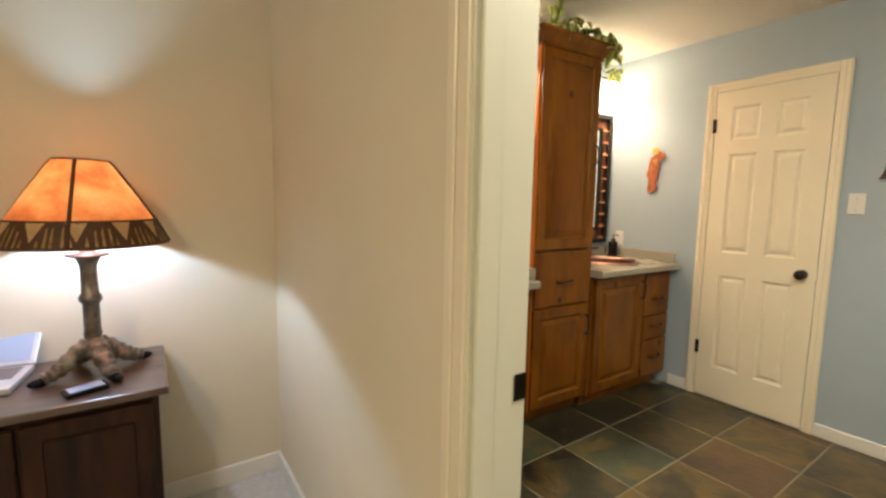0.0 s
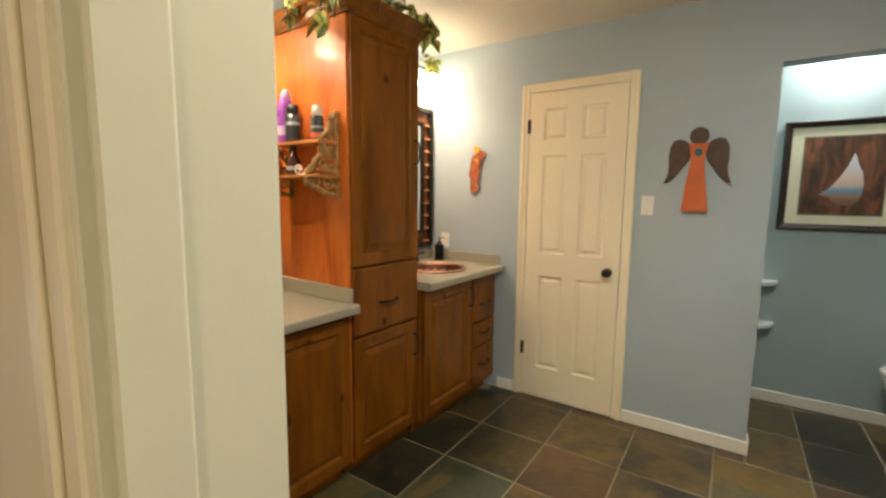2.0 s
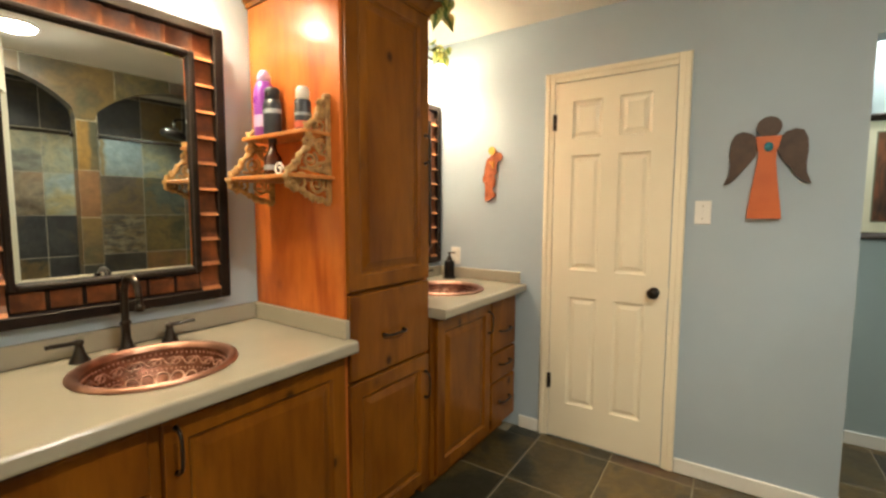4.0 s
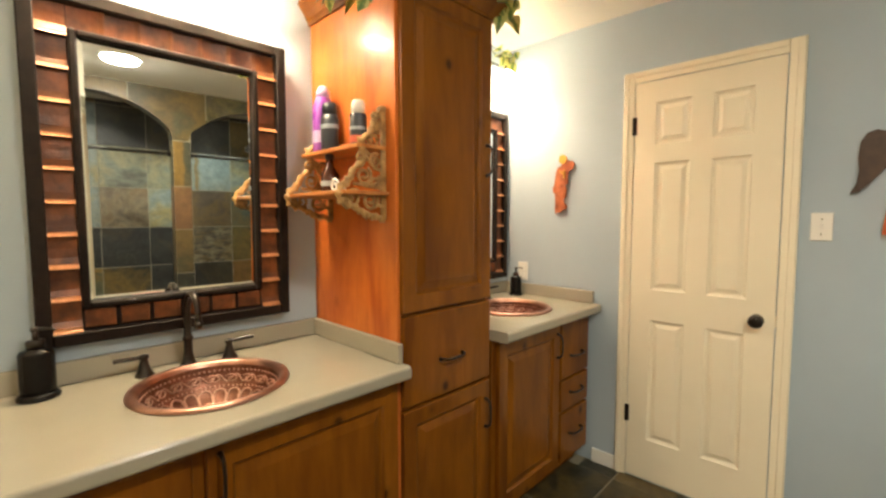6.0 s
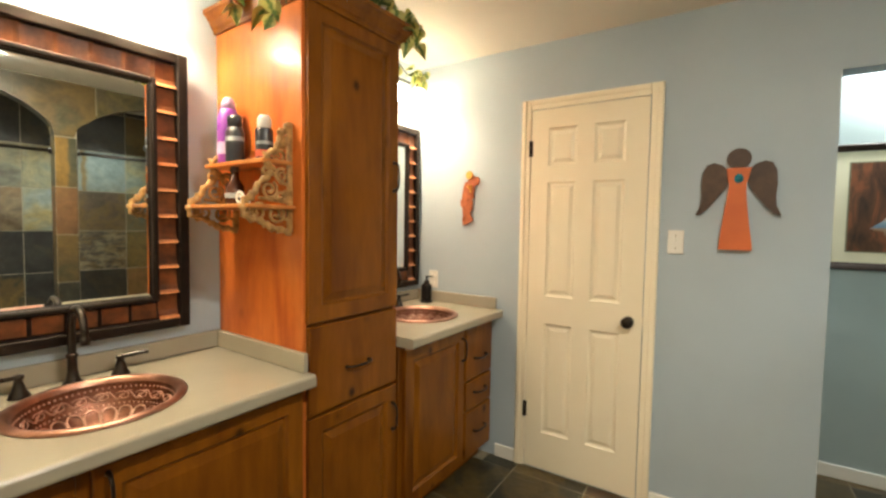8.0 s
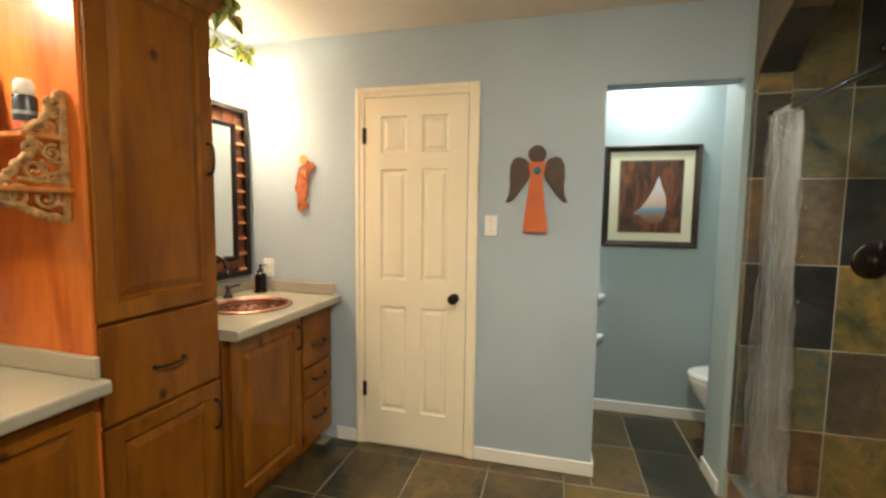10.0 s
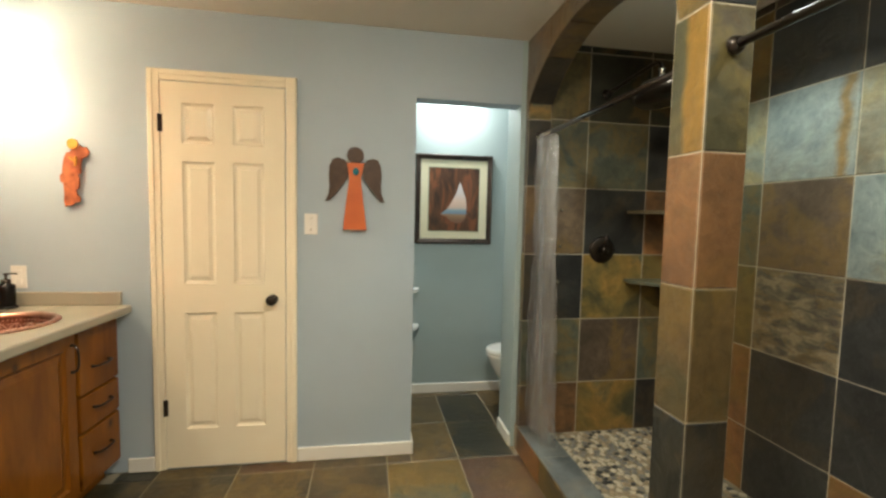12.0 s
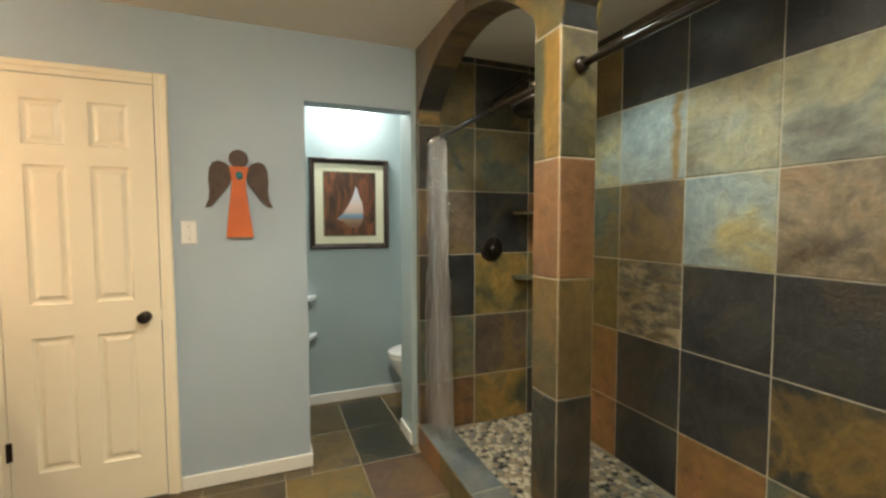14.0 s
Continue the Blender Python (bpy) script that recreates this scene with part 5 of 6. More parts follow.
def toilet():
    t = thing("toilet", T((2.735, 0.545, 0)), "white porcelain toilet beside the wall", "toilet")

    def egg(k, n, l, w, off=0.0):
        a = 2 * math.pi * k / n
        c, s = math.cos(a), math.sin(a)
        return (off + l - l * c * (1.0 if c > 0 else 0.85), w * s * (1 - 0.12 * c))
    n = 40
    bm = bmesh.new()
    rows = []
    for z, l, w, off in ((0.0, 0.20, 0.105, 0.14), (0.03, 0.195, 0.10, 0.145), (0.14, 0.17, 0.085, 0.16), (0.24, 0.20, 0.12, 0.09), (0.32, 0.235, 0.165, 0.035), (0.385, 0.25, 0.182, 0.008), (0.405, 0.252, 0.185, 0.0), (0.415, 0.247, 0.18, 0.005), (0.413, 0.20, 0.13, 0.05), (0.30, 0.14, 0.09, 0.11)):
        rows.append([bm.verts.new((*egg(k, n, l, w, off), z)) for k in range(n)])
    for a, b in zip(rows, rows[1:]):
        for k in range(n):
            bm.faces.new([a[k], a[(k + 1) % n], b[(k + 1) % n], b[k]])
    bm.faces.new(rows[0])
    bm.faces.new(rows[-1])
    part("bowl", bm, PORCELAIN, t, smooth=True)
    bm = bmesh.new()
    rows = []
    for z, l, w, off in ((0.417, 0.252, 0.185, 0.0), (0.424, 0.256, 0.189, -0.004), (0.437, 0.256, 0.189, -0.004), (0.446, 0.25, 0.183, 0.002), (0.449, 0.22, 0.15, 0.03)):
        rows.append([bm.verts.new((*egg(k, n, l, w, off), z)) for k in range(n)])
    for a, b in zip(rows, rows[1:]):
        for k in range(n):
            bm.faces.new([a[k], a[(k + 1) % n], b[(k + 1) % n], b[k]])
    bm.faces.new(rows[0])
    bm.faces.new(rows[-1])
    part("seat_lid", bm, PORCELAIN, t, smooth=True)
    part("tank", box((0.50, -0.22, 0.38), (0.70, 0.22, 0.74), 0.02, 3), PORCELAIN, t)
    part("tank_lid", box((0.49, -0.23, 0.742), (0.71, 0.23, 0.775), 0.01, 2), PORCELAIN, t)
    part("foot", box((0.35, -0.10, 0.0), (0.66, 0.10, 0.385), 0.02, 2), PORCELAIN, t)
    part("flush_lever", tube([(0.495, -0.15, 0.69), (0.485, -0.15, 0.69), (0.483, -0.09, 0.685)], 0.006, 8), CHROME, t, smooth=True)


toilet()


# ---- ceiling lights ----
def flush_light(name, x, y, r, colour, strength, label, depth=0.05):
    f = thing(name, T((x, y, CEIL)), label, "ceiling light")
    part("trim_ring", lathe([(r * 1.10, 0.0), (r * 1.12, -0.008), (r * 1.04, -0.016), (r * 0.98, -0.014), (r * 0.98, 0.0)], 40), WHITE_PLASTIC, f, smooth=True)
    part("diffuser", lathe([(r * 0.975, -0.012), (r * 0.9, -0.012 - depth * 0.5), (r * 0.6, -0.012 - depth * 0.85), (0.0, -0.012 - depth)], 40), glow(name + "_glass", colour, strength), f, "lit white diffuser", smooth=True)


flush_light("ceiling_light", 2.10, -1.80, 0.113, NEUTRAL, CEILING_DISC, "round lit flush ceiling light", 0.03)
for y, watts in zip((-1.84, -0.90), SHOWER_WATTS):
    flush_light("shower_light", 3.18, y, 0.062, SHOWER_WHITE, SHOWER_CAN, "small lit recessed light over the shower", 0.012)
    # the can's reflector throws a cone that leaves the top of the walls dark
    beam = new("shower_light_beam", bpy.data.lights.new("shower_light_beam", "SPOT"))
    beam.data.energy, beam.data.color, beam.data.shadow_soft_size = watts, SHOWER_WHITE, 0.05
    beam.data.spot_size, beam.data.spot_blend = radians(124), 0.45
    beam.location = (3.18, y, CEIL - 0.08)
flush_light("toilet_light", 2.50, 0.715, 0.075, COOL, TOILET_DISC, "small lit ceiling light in the toilet room", 0.02)
flush_light("ceiling_light", 2.75, -4.15, 0.17, (1.0, 0.84, 0.60), BEDROOM_DISC, "round lit flush light on the bedroom ceiling")


# ---- shower ----
def arch_z(y, slack=0.0):
    """Underside of the shower front: two flat arches between end wall, column and door wall."""
    for a, b in ((COL_FAR, -0.045), (-2.50, COL_NEAR)):
        if a <= y <= b:
            c, h = (a + b) / 2, (b - a) / 2
            spring, rise = 2.045, 0.258
            r = (h * h + rise * rise) / (2 * rise)
            d = min(h, max(0.0, abs(y - c) - slack))
            return spring + rise - r + math.sqrt(r * r - d * d)
    return 0.0


XI = X_COL + 0.001
XO = X_COL + COL_W - 0.001
bm = bmesh.new()
for a, b in ((COL_FAR - 0.001, -0.03), (-2.50, COL_NEAR + 0.001)):
    n = 60
    ys = [a + (b - a) * k / n for k in range(n + 1)]
    low = [(y, min(CEIL, max(arch_z(min(max(y, -2.5), -0.0451), 0.012), 2.045) + 0.012) if arch_z(y) else 2.053) for y in ys]
    slab_from_outline(low + [(b, CEIL), (a, CEIL)], 0, XI, XO, bm)
add_box(bm, (XI, COL_NEAR + 0.001, 0.0), (XO, COL_FAR - 0.001, CEIL))
add_box(bm, (XI, -0.044, 0.0), (XO, 0.0, CEIL))
shower_front = solid("wall_shower_front", bm, WALL_GROUT, I4, "slate-tiled shower front with two arches and a column", "wall", kind="structure")
curb = solid("shower_curb", box((X_COL - 0.007, -2.50, 0), (X_COL + 0.163, -0.001, 0.147)), WALL_GROUT, I4, "slate-tiled shower curb", "curb", kind="structure")
pan = solid("shower_floor", box((X_COL + 0.163, -2.50, 0), (X_BACK, -0.001, 0.072)), GROUT, I4, "pebble-paved shower floor", "floor", kind="structure")
wall_shower_end = solid("wall_shower_end", box((X_COL + 0.1, -2.51, 0.07), (X_BACK, -2.484, CEIL)), WALL_GROUT, I4, "slate-tiled near end wall of the shower", "wall", kind="structure")
wall_shower_far = solid("wall_shower_far", box((X_COL + COL_W - 0.01, -0.015, 0.07), (X_BACK, -0.0005, CEIL)), WALL_GROUT, I4, "slate-tiled far end wall of the shower", "wall", kind="structure")


def rod(y0, y1, label):
    r = thing("shower_rod", T((X_COL + COL_W / 2, 0, 1.862)), label, "curtain rod", "shower rods")
    part("pole", tube([(0, y0 + 0.003, 0), (0, y1 - 0.003, 0)], 0.0125, 14), BRONZE, r, smooth=True)
    for y, s in ((y0, 1), (y1, -1)):
        part("flange", lathe([(0, 0), (0.026, 0), (0.026, 0.006), (0.018, 0.022), (0.0, 0.022)], 20), BRONZE, r, at=T((0, y, 0)) @ pose(0, 0, 0, -90 * s), smooth=True)


rod(COL_FAR + 0.008, -0.05, "dark bronze shower rod holding a clear curtain")
rod(-2.48, COL_NEAR - 0.008, "dark bronze shower rod in the near arch")


def curtain():
    c = thing("shower_curtain", T((X_COL + COL_W / 2, 0, 0)), "clear vinyl shower curtain gathered beside the wall", "shower curtain")
    bm = bmesh.new()
    nu, nv = 110, 26
    y0, y1, z0, z1 = -0.062, -0.325, 0.155, 1.845
    rows = []
    for j in range(nv + 1):
        t = j / nv
        row = []
        for i in range(nu + 1):
            s = i / nu
            spread = 0.68 + 0.32 * (1 - t) + 0.03 * math.sin(t * 9)
            y = y0 + (y1 - y0) * s * spread
            x = 0.040 * math.sin(s * 40 + 0.9 * math.sin(t * 5)) * (0.7 + 0.3 * math.sin(s * 7 + t * 3)) + 0.006 * math.sin(s * 97 + t * 6) + 0.004 * math.sin(t * 41 + s * 13)
            row.append(bm.verts.new((x, y, z0 + (z1 - z0) * t)))
        rows.append(row)
    for a, b in zip(rows, rows[1:]):
        for i in range(nu):
            bm.faces.new([a[i], a[i + 1], b[i + 1], b[i]])
    part("vinyl", bm, VINYL, c, "clear creased vinyl", smooth=True)
    for k in range(9):
        y = y0 - 0.005 - k * 0.020
        pts = [(0.019 * math.cos(a * 0.5236), y + 0.002 * math.sin(a), 1.853 + 0.024 * math.sin(a * 0.5236)) for a in range(13)]
        part("ring", tube(pts, 0.002, 6, caps=False), CHROME, c, smooth=True)
    rng = random.Random(2)
    for k in range(7):
        part("magnet", lathe([(0, 0), (0.008, 0), (0.008, 0.003), (0, 0.004)], 10), CHROME, c, at=T((0.03, y1 * 0.95, 0.30 + k * 0.19)) @ pose(0, 0, 0, 90))


curtain()


def shower_head():
    h = thing("rain_shower", T((3.262, -0.52, 2.02)), "dark rain shower head with chrome dome on a wall arm", "shower head")
    part("flange", lathe([(0, 0), (0.030, 0), (0.030, 0.006), (0.016, 0.016), (0, 0.016)], 24), BRONZE, h, at=T((0, 0.501, 0.115)) @ pose(0, 0, 0, 90), smooth=True)
    part("arm", tube(curve_pts([(0, 0.49, 0.115), (0, 0.25, 0.135), (0, 0.06, 0.145), (0, 0.012, 0.132), (0, 0.0, 0.105)], 5), 0.011, 12), BRONZE, h, smooth=True)
    part("neck", lathe([(0, 0.105), (0.016, 0.105), (0.018, 0.095), (0.013, 0.085), (0.014, 0.050), (0, 0.050)], 20), CHROME, h, smooth=True)
    tip = pose(0, 0, 0, -13)
    part("dome", lathe([(0, 0.065), (0.022, 0.062), (0.03, 0.045), (0.085, 0.030), (0.112, 0.018), (0.116, 0.004)], 40), CHROME, h, at=tip, smooth=True)
    part("face", lathe([(0.116, 0.004), (0.124, -0.004), (0.125, -0.030), (0.116, -0.042), (0, -0.045)], 40), BRONZE, h, "dark nozzle plate", at=tip, smooth=True)


shower_head()
valve = thing("shower_valve", T((3.278, -0.0185, 1.215)), "dark bronze round shower valve with a lever", "shower valve")
part("escutcheon", lathe([(0, 0), (0.082, 0), (0.082, 0.005), (0.070, 0.012), (0.03, 0.018), (0, 0.018)], 36), BRONZE, valve, at=pose(0, 0, 0, 90), smooth=True)
part("hub", lathe([(0, 0.016), (0.028, 0.016), (0.024, 0.05), (0, 0.052)], 24), BRONZE, valve, at=pose(0, 0, 0, 90), smooth=True)
part("lever", tube([(0, -0.045, 0.0), (0, -0.05, 0.05), (0, -0.055, 0.095)], 0.008, 10), BRONZE, valve, smooth=True)


def stone_shelf(z):
    n = 10
    pts = [(0, 0)] + [(-0.27 * math.cos(a * math.pi / 2 / n), -0.27 * math.sin(a * math.pi / 2 / n)) for a in range(n + 1)]
    bm = slab_from_outline(pts, 2, -0.018, 0.0)
    es = [e for e in bm.edges if abs(e.verts[0].co.z - e.verts[1].co.z) < 1e-6]
    bmesh.ops.bevel(bm, geom=es, offset=0.003, segments=1, affect="EDGES")
    solid("corner_ledge", bm, GREEN_SLATE, T((3.704, -0.018, z)), "grey slate corner ledge in the shower", "ledge", "shower ledges")


for z in (1.455, 1.035):
    stone_shelf(z)


# ---- bedroom things ----
def dresser():
    d = thing("nightstand", T((0.172, -3.118, 0.004)), "dark wooden nightstand with a worn top", "nightstand")
    part("body", box((0, -0.70, 0.05), (0.45, -0.02, 0.672), 0.004), DRESSER_WOOD, d)
    part("top", box((-0.003, -0.73, 0.672), (0.48, 0.008, 0.698), 0.006, 2), DRESSER_TOP, d, "worn greyish-brown top")
    part("plinth", box((0.01, -0.69, 0.0), (0.41, -0.03, 0.05)), DRESSER_WOOD, d)
    for a, b in ((-0.685, -0.365), (-0.355, -0.035)):
        dr = part("door", box((0.45, a, 0.08), (0.468, b, 0.65), 0.004), DRESSER_WOOD, d)
        pn = bmesh.new()
        add_box(pn, (0.4675, a + 0.05, 0.13), (0.476, b - 0.05, 0.60), 0.005)
        part("panel", pn, DRESSER_WOOD, dr)
        part("knob", lathe([(0, 0), (0.008, 0), (0.008, 0.012), (0.015, 0.02), (0, 0.026)], 16), BRONZE, dr, at=T((0.468, b - 0.03 if a < -0.5 else a + 0.03, 0.36)) @ pose(0, 0, 0, 0, 90), smooth=True)


dresser()
LX, LY, LZ = 0.387, -3.314, 0.7025


def table_lamp():
    l = thing("table_lamp", T((LX, LY, LZ)), "lit table lamp with painted hide shade and clawed foot", "table lamp")
    # splayed carved feet
    for k in range(4):
        a = radians(25 + 90 * k)
        c, s = math.cos(a), math.sin(a)
        pts = curve_pts([(0.012 * c, 0.012 * s, 0.098), (0.045 * c, 0.045 * s, 0.080), (0.085 * c, 0.085 * s, 0.048), (0.118 * c, 0.118 * s, 0.030), (0.142 * c, 0.142 * s, 0.022)], 5)
        n = len(pts)
        ft = part("foot", tube(pts, [0.034 - 0.014 * (j / (n - 1)) + 0.003 * math.sin(j * 1.7) for j in range(n)], 10), LAMP_FOOT, l, "carved greyish foot", smooth=True)
        cl = bmesh.new()
        bmesh.ops.create_uvsphere(cl, u_segments=10, v_segments=6, radius=0.020, matrix=T((0.150 * c, 0.150 * s, 0.0145)) @ Euler((0, 0, a)).to_matrix().to_4x4() @ Matrix.Diagonal((1.6, 0.9, 0.7, 1)))
        part("claw", cl, BLACK_GLAZE, ft, smooth=True)
    col = [(0, 0.06), (0.030, 0.06), (0.034, 0.10), (0.036, 0.112), (0.026, 0.124), (0.024, 0.13), (0.027, 0.14), (0.024, 0.15), (0.0235, 0.245), (0.031, 0.252), (0.033, 0.262), (0.031, 0.272), (0.024, 0.28),
           (0.0235, 0.37), (0.028, 0.385), (0.035, 0.40), (0.060, 0.408), (0.060, 0.412), (0.022, 0.418), (0.020, 0.45), (0, 0.45)]
    part("column", lathe(col, 32), LAMP_METAL, l, "antique pewter column", smooth=True)
    part("socket", lathe([(0, 0.45), (0.016, 0.45), (0.016, 0.50), (0, 0.50)], 16), BRONZE, l, smooth=True)
    bl = bmesh.new()
    bmesh.ops.create_uvsphere(bl, u_segments=16, v_segments=10, radius=0.03, matrix=T((0, 0, 0.535)))
    part("bulb", bl, glow("lit_bulb", (0.85, 0.93, 1.0), 20.0), l, smooth=True)
    # panelled shade, open above and below
    n = 4
    prof = [(0.233, 0.452), (0.196, 0.528), (0.192, 0.534), (0.150, 0.604), (0.086, 0.705), (0.072, 0.722)]
    sh = part("shade", lathe(prof[1:], 40), HIDE, l, "glowing orange hide shade", smooth=True)
    part("fringe_band", lathe([(0.233, 0.452), (0.198, 0.529)], 40), STRAP, sh, "dark painted lower band", smooth=True)
    part("lower_rim", tube([(0.233 * math.cos(2 * math.pi * k / 48), 0.233 * math.sin(2 * math.pi * k / 48), 0.450) for k in range(49)], 0.004, 6, caps=False), STRAP, sh, smooth=True)
    part("upper_rim", tube([(0.073 * math.cos(2 * math.pi * k / 32), 0.073 * math.sin(2 * math.pi * k / 32), 0.723) for k in range(33)], 0.003, 6, caps=False), STRAP, sh, smooth=True)
    part("band_rim", tube([(0.1985 * math.cos(2 * math.pi * k / 48), 0.1985 * math.sin(2 * math.pi * k / 48), 0.530) for k in range(49)], 0.0025, 6, caps=False), STRAP, sh, smooth=True)
    for k in range(n):
        a = 2 * math.pi * k / n - 0.10
        pts = [((r + 0.002) * math.cos(a), (r + 0.002) * math.sin(a), z) for r, z in prof]
        part("seam", tube(pts, 0.0055, 6), STRAP, sh, "dark laced seam")
    # painted band: tan brush strokes rising from the rim between pale triangles that point down
    rng = random.Random(14)

    def on_band(z, a):
        r = 0.2345 - (z - 0.452) * 0.4545
        return (r * math.cos(a), r * math.sin(a), z)
    for k in range(72):
        a0 = 2 * math.pi * (k + rng.uniform(-0.2, 0.2)) / 72
        bm = bmesh.new()
        if k % 6 == 0:
            q = [(0.526, -0.13), (0.526, 0.13), (0.470, 0.0)]
        elif k % 6 in (1, 5):
            q = [(0.457, -0.022), (0.457, 0.022), (rng.uniform(0.480, 0.492), 0.0)]
        else:
            q = [(0.456, -0.016), (0.456, 0.020), (rng.uniform(0.500, 0.520), 0.014), (rng.uniform(0.495, 0.512), -0.010)]
        bm.faces.new([bm.verts.new(on_band(z, a0 + da)) for z, da in q])
        part("painted_point" if k % 6 == 0 else "painted_stroke", bm, PALE_HIDE if k % 6 == 0 else CARVED_WOOD, sh)
    return l


table_lamp()
bulb = new("lamp_bulb_light", bpy.data.lights.new("lamp_bulb_light", "POINT"))
bulb.data.energy, bulb.data.color, bulb.data.shadow_soft_size = BULB_WATTS, (0.44, 0.69, 1.0), 0.035
bulb.location = (LX, LY, LZ + 0.560)

lap = thing("laptop", T((0.34, -3.655, LZ)) @ pose(0, 0, 0, 0, 0, 84), "open silver laptop on the nightstand", "laptop")
part("base", box((-0.155, -0.12, 0.0), (0.155, 0.105, 0.022), 0.005, 2), LAPTOP_SILVER, lap)
part("keyboard", box((-0.135, -0.03, 0.0222), (0.135, 0.085, 0.0245), 0.001), KEY_GREY, lap)
part("touchpad", box((-0.045, -0.105, 0.0222), (0.045, -0.045, 0.0236), 0.001), KEY_GREY, lap)
lid = part("lid", box((-0.155, -0.006, 0.0), (0.155, 0.006, 0.205), 0.004, 2), LAPTOP_SILVER, lap, at=T((0, 0.112, 0.020)) @ pose(0, 0, 0, -46))
part("screen", box((-0.14, -0.0075, 0.014), (0.14, -0.0062, 0.192)), LAPTOP_SCREEN, lid, "pale blue screen")
ph = thing("phone", T((0.565, -3.325, LZ)) @ pose(0, 0, 0, 0, 0, 20), "small black phone with a shiny screen", "phone")
part("case", box((-0.028, -0.055, 0.0), (0.028, 0.055, 0.016), 0.005, 2), BLACK_GLAZE, ph)
part("screen", box((-0.024, -0.045, 0.0162), (0.024, 0.045, 0.0178), 0.0006), LAPTOP_SCREEN, ph, "shiny pale blue screen")


# ---- slate tiles ----
TILE_CACHE = {}


def tile_mesh(kind, w, h, depth=0.010):
    key = (kind, round(w, 3), round(h, 3))
    if key not in TILE_CACHE:
        rng = random.Random(len(TILE_CACHE) + 40)
        bm = bmesh.new()
        a, b, e = w / 2, h / 2, 0.0028
        j = [rng.uniform(-0.0009, 0.0009) for _ in range(8)]
        lo = [bm.verts.new(p) for p in ((-a, -b, -depth), (a, -b, -depth), (a, b, -depth), (-a, b, -depth))]
        mid = [bm.verts.new(p) for p in ((-a, -b, -e + j[0]), (a, -b, -e + j[1]), (a, b, -e + j[2]), (-a, b, -e + j[3]))]
        top = [bm.verts.new(p) for p in ((-a + e, -b + e, j[4]), (a - e, -b + e, j[5]), (a - e, b - e, j[6]), (-a + e, b - e, j[7]))]
        for p, q in ((lo, mid), (mid, top)):
            for k in range(4):
                bm.faces.new([p[k], p[(k + 1) % 4], q[(k + 1) % 4], q[k]])
        bm.faces.new(top)
        TILE_CACHE[key] = mesh_of("tile", bm, KINDS[kind])
    return TILE_CACHE[key]


def basis(origin, u, v):
    u, v = Vector(u), Vector(v)
    n = u.cross(v)
    return Matrix(((u.x, v.x, n.x, origin[0]), (u.y, v.y, n.y, origin[1]), (u.z, v.z, n.z, origin[2]), (0, 0, 0, 1)))


def tiles(parent, m, us, vs, kinds, gap=0.005, skip=None):
    """Lays tiles between joint lines us and vs; kinds: one string of slate letters for each row, from the first v."""
    for j in range(len(vs) - 1):
        for i in range(len(us) - 1):
            w, h = us[i + 1] - us[i] - gap, vs[j + 1] - vs[j] - gap
            if w < 0.012 or h < 0.012 or (skip and skip(us[i], us[i + 1], vs[j], vs[j + 1])):
                continue
            o = new("tile", tile_mesh(kinds[j % len(kinds)][i % len(kinds[j % len(kinds)])], w, h))
            o.parent = parent
            o.matrix_basis = m @ T(((us[i] + us[i + 1]) / 2, (vs[j] + vs[j + 1]) / 2, 0))


ZJ = [0.0, 0.395, 0.790, 1.185, 1.580, 1.975, 2.370, CEIL]
# floor, bathroom and toilet room
xs = [0.0, 0.39, 0.797, 1.20, 1.595, 1.995, 2.405, 2.772]
ys = [-2.56, -2.15, -1.74, -1.335, -0.93, -0.523, -0.095]
tiles(floor, I4, xs, ys, ["ffmkhmf", "fmfhkmf", "fkfmfhm", "ffkmmhm", "fffhmkm", "fffmmkh"], 0.006)
tiles(floor, I4, [0.60, 0.797, 1.20, 1.595, 1.995, END], [-0.095, -0.004], ["fmhmm"], 0.006)
tiles(floor, I4, [END, 2.405, 2.742], [-0.095, 0.36, 0.81, 0.868], ["mf", "ff", "mm"], 0.006)
tiles(floor, I4, [2.062, END - 0.004], [0.112, 0.36, 0.81, 0.868], ["m", "f", "m"], 0.006)
tiles(floor, I4, [2.748, 3.14, 3.498], [0.242, 0.60, 0.868], ["ff", "mf"], 0.006)
# long shower wall
mb = basis((X_BACK - 0.003, 0, 0), (0, -1, 0), (0, 0, 1))
us = [0.018, 0.283, 0.678, 1.073, 1.468, 1.863, 2.258, 2.488]
tiles(wall_shower, mb, us, [0.073] + ZJ[1:], ["rrcrens", "orccwgc", "eosccct", "nenbybt", "gtvttbt", "cqcccbc", "ncnccnc"])
# far end wall of the shower
mf = basis((0, -0.018, 0), (1, 0, 0), (0, 0, 1))
# Upper olive rows made extra dark, to stand for the unlit band above.
tiles(wall_shower_far, mf, [X_COL + COL_W, 3.160, 3.556, 3.703], [0.073] + ZJ[1:], ["rgc", "ene", "cgo", "ncr", "eec", "off", "fff"])
mn = basis((0, -2.481, 0), (-1, 0, 0), (0, 0, 1))
tiles(wall_shower_end, mn, [-3.703, -3.556, -3.160, -(X_COL + COL_W)], [0.073] + ZJ[1:], ["ngc", "ebe", "cgt", "rcn", "tec", "onb", "ccn"])
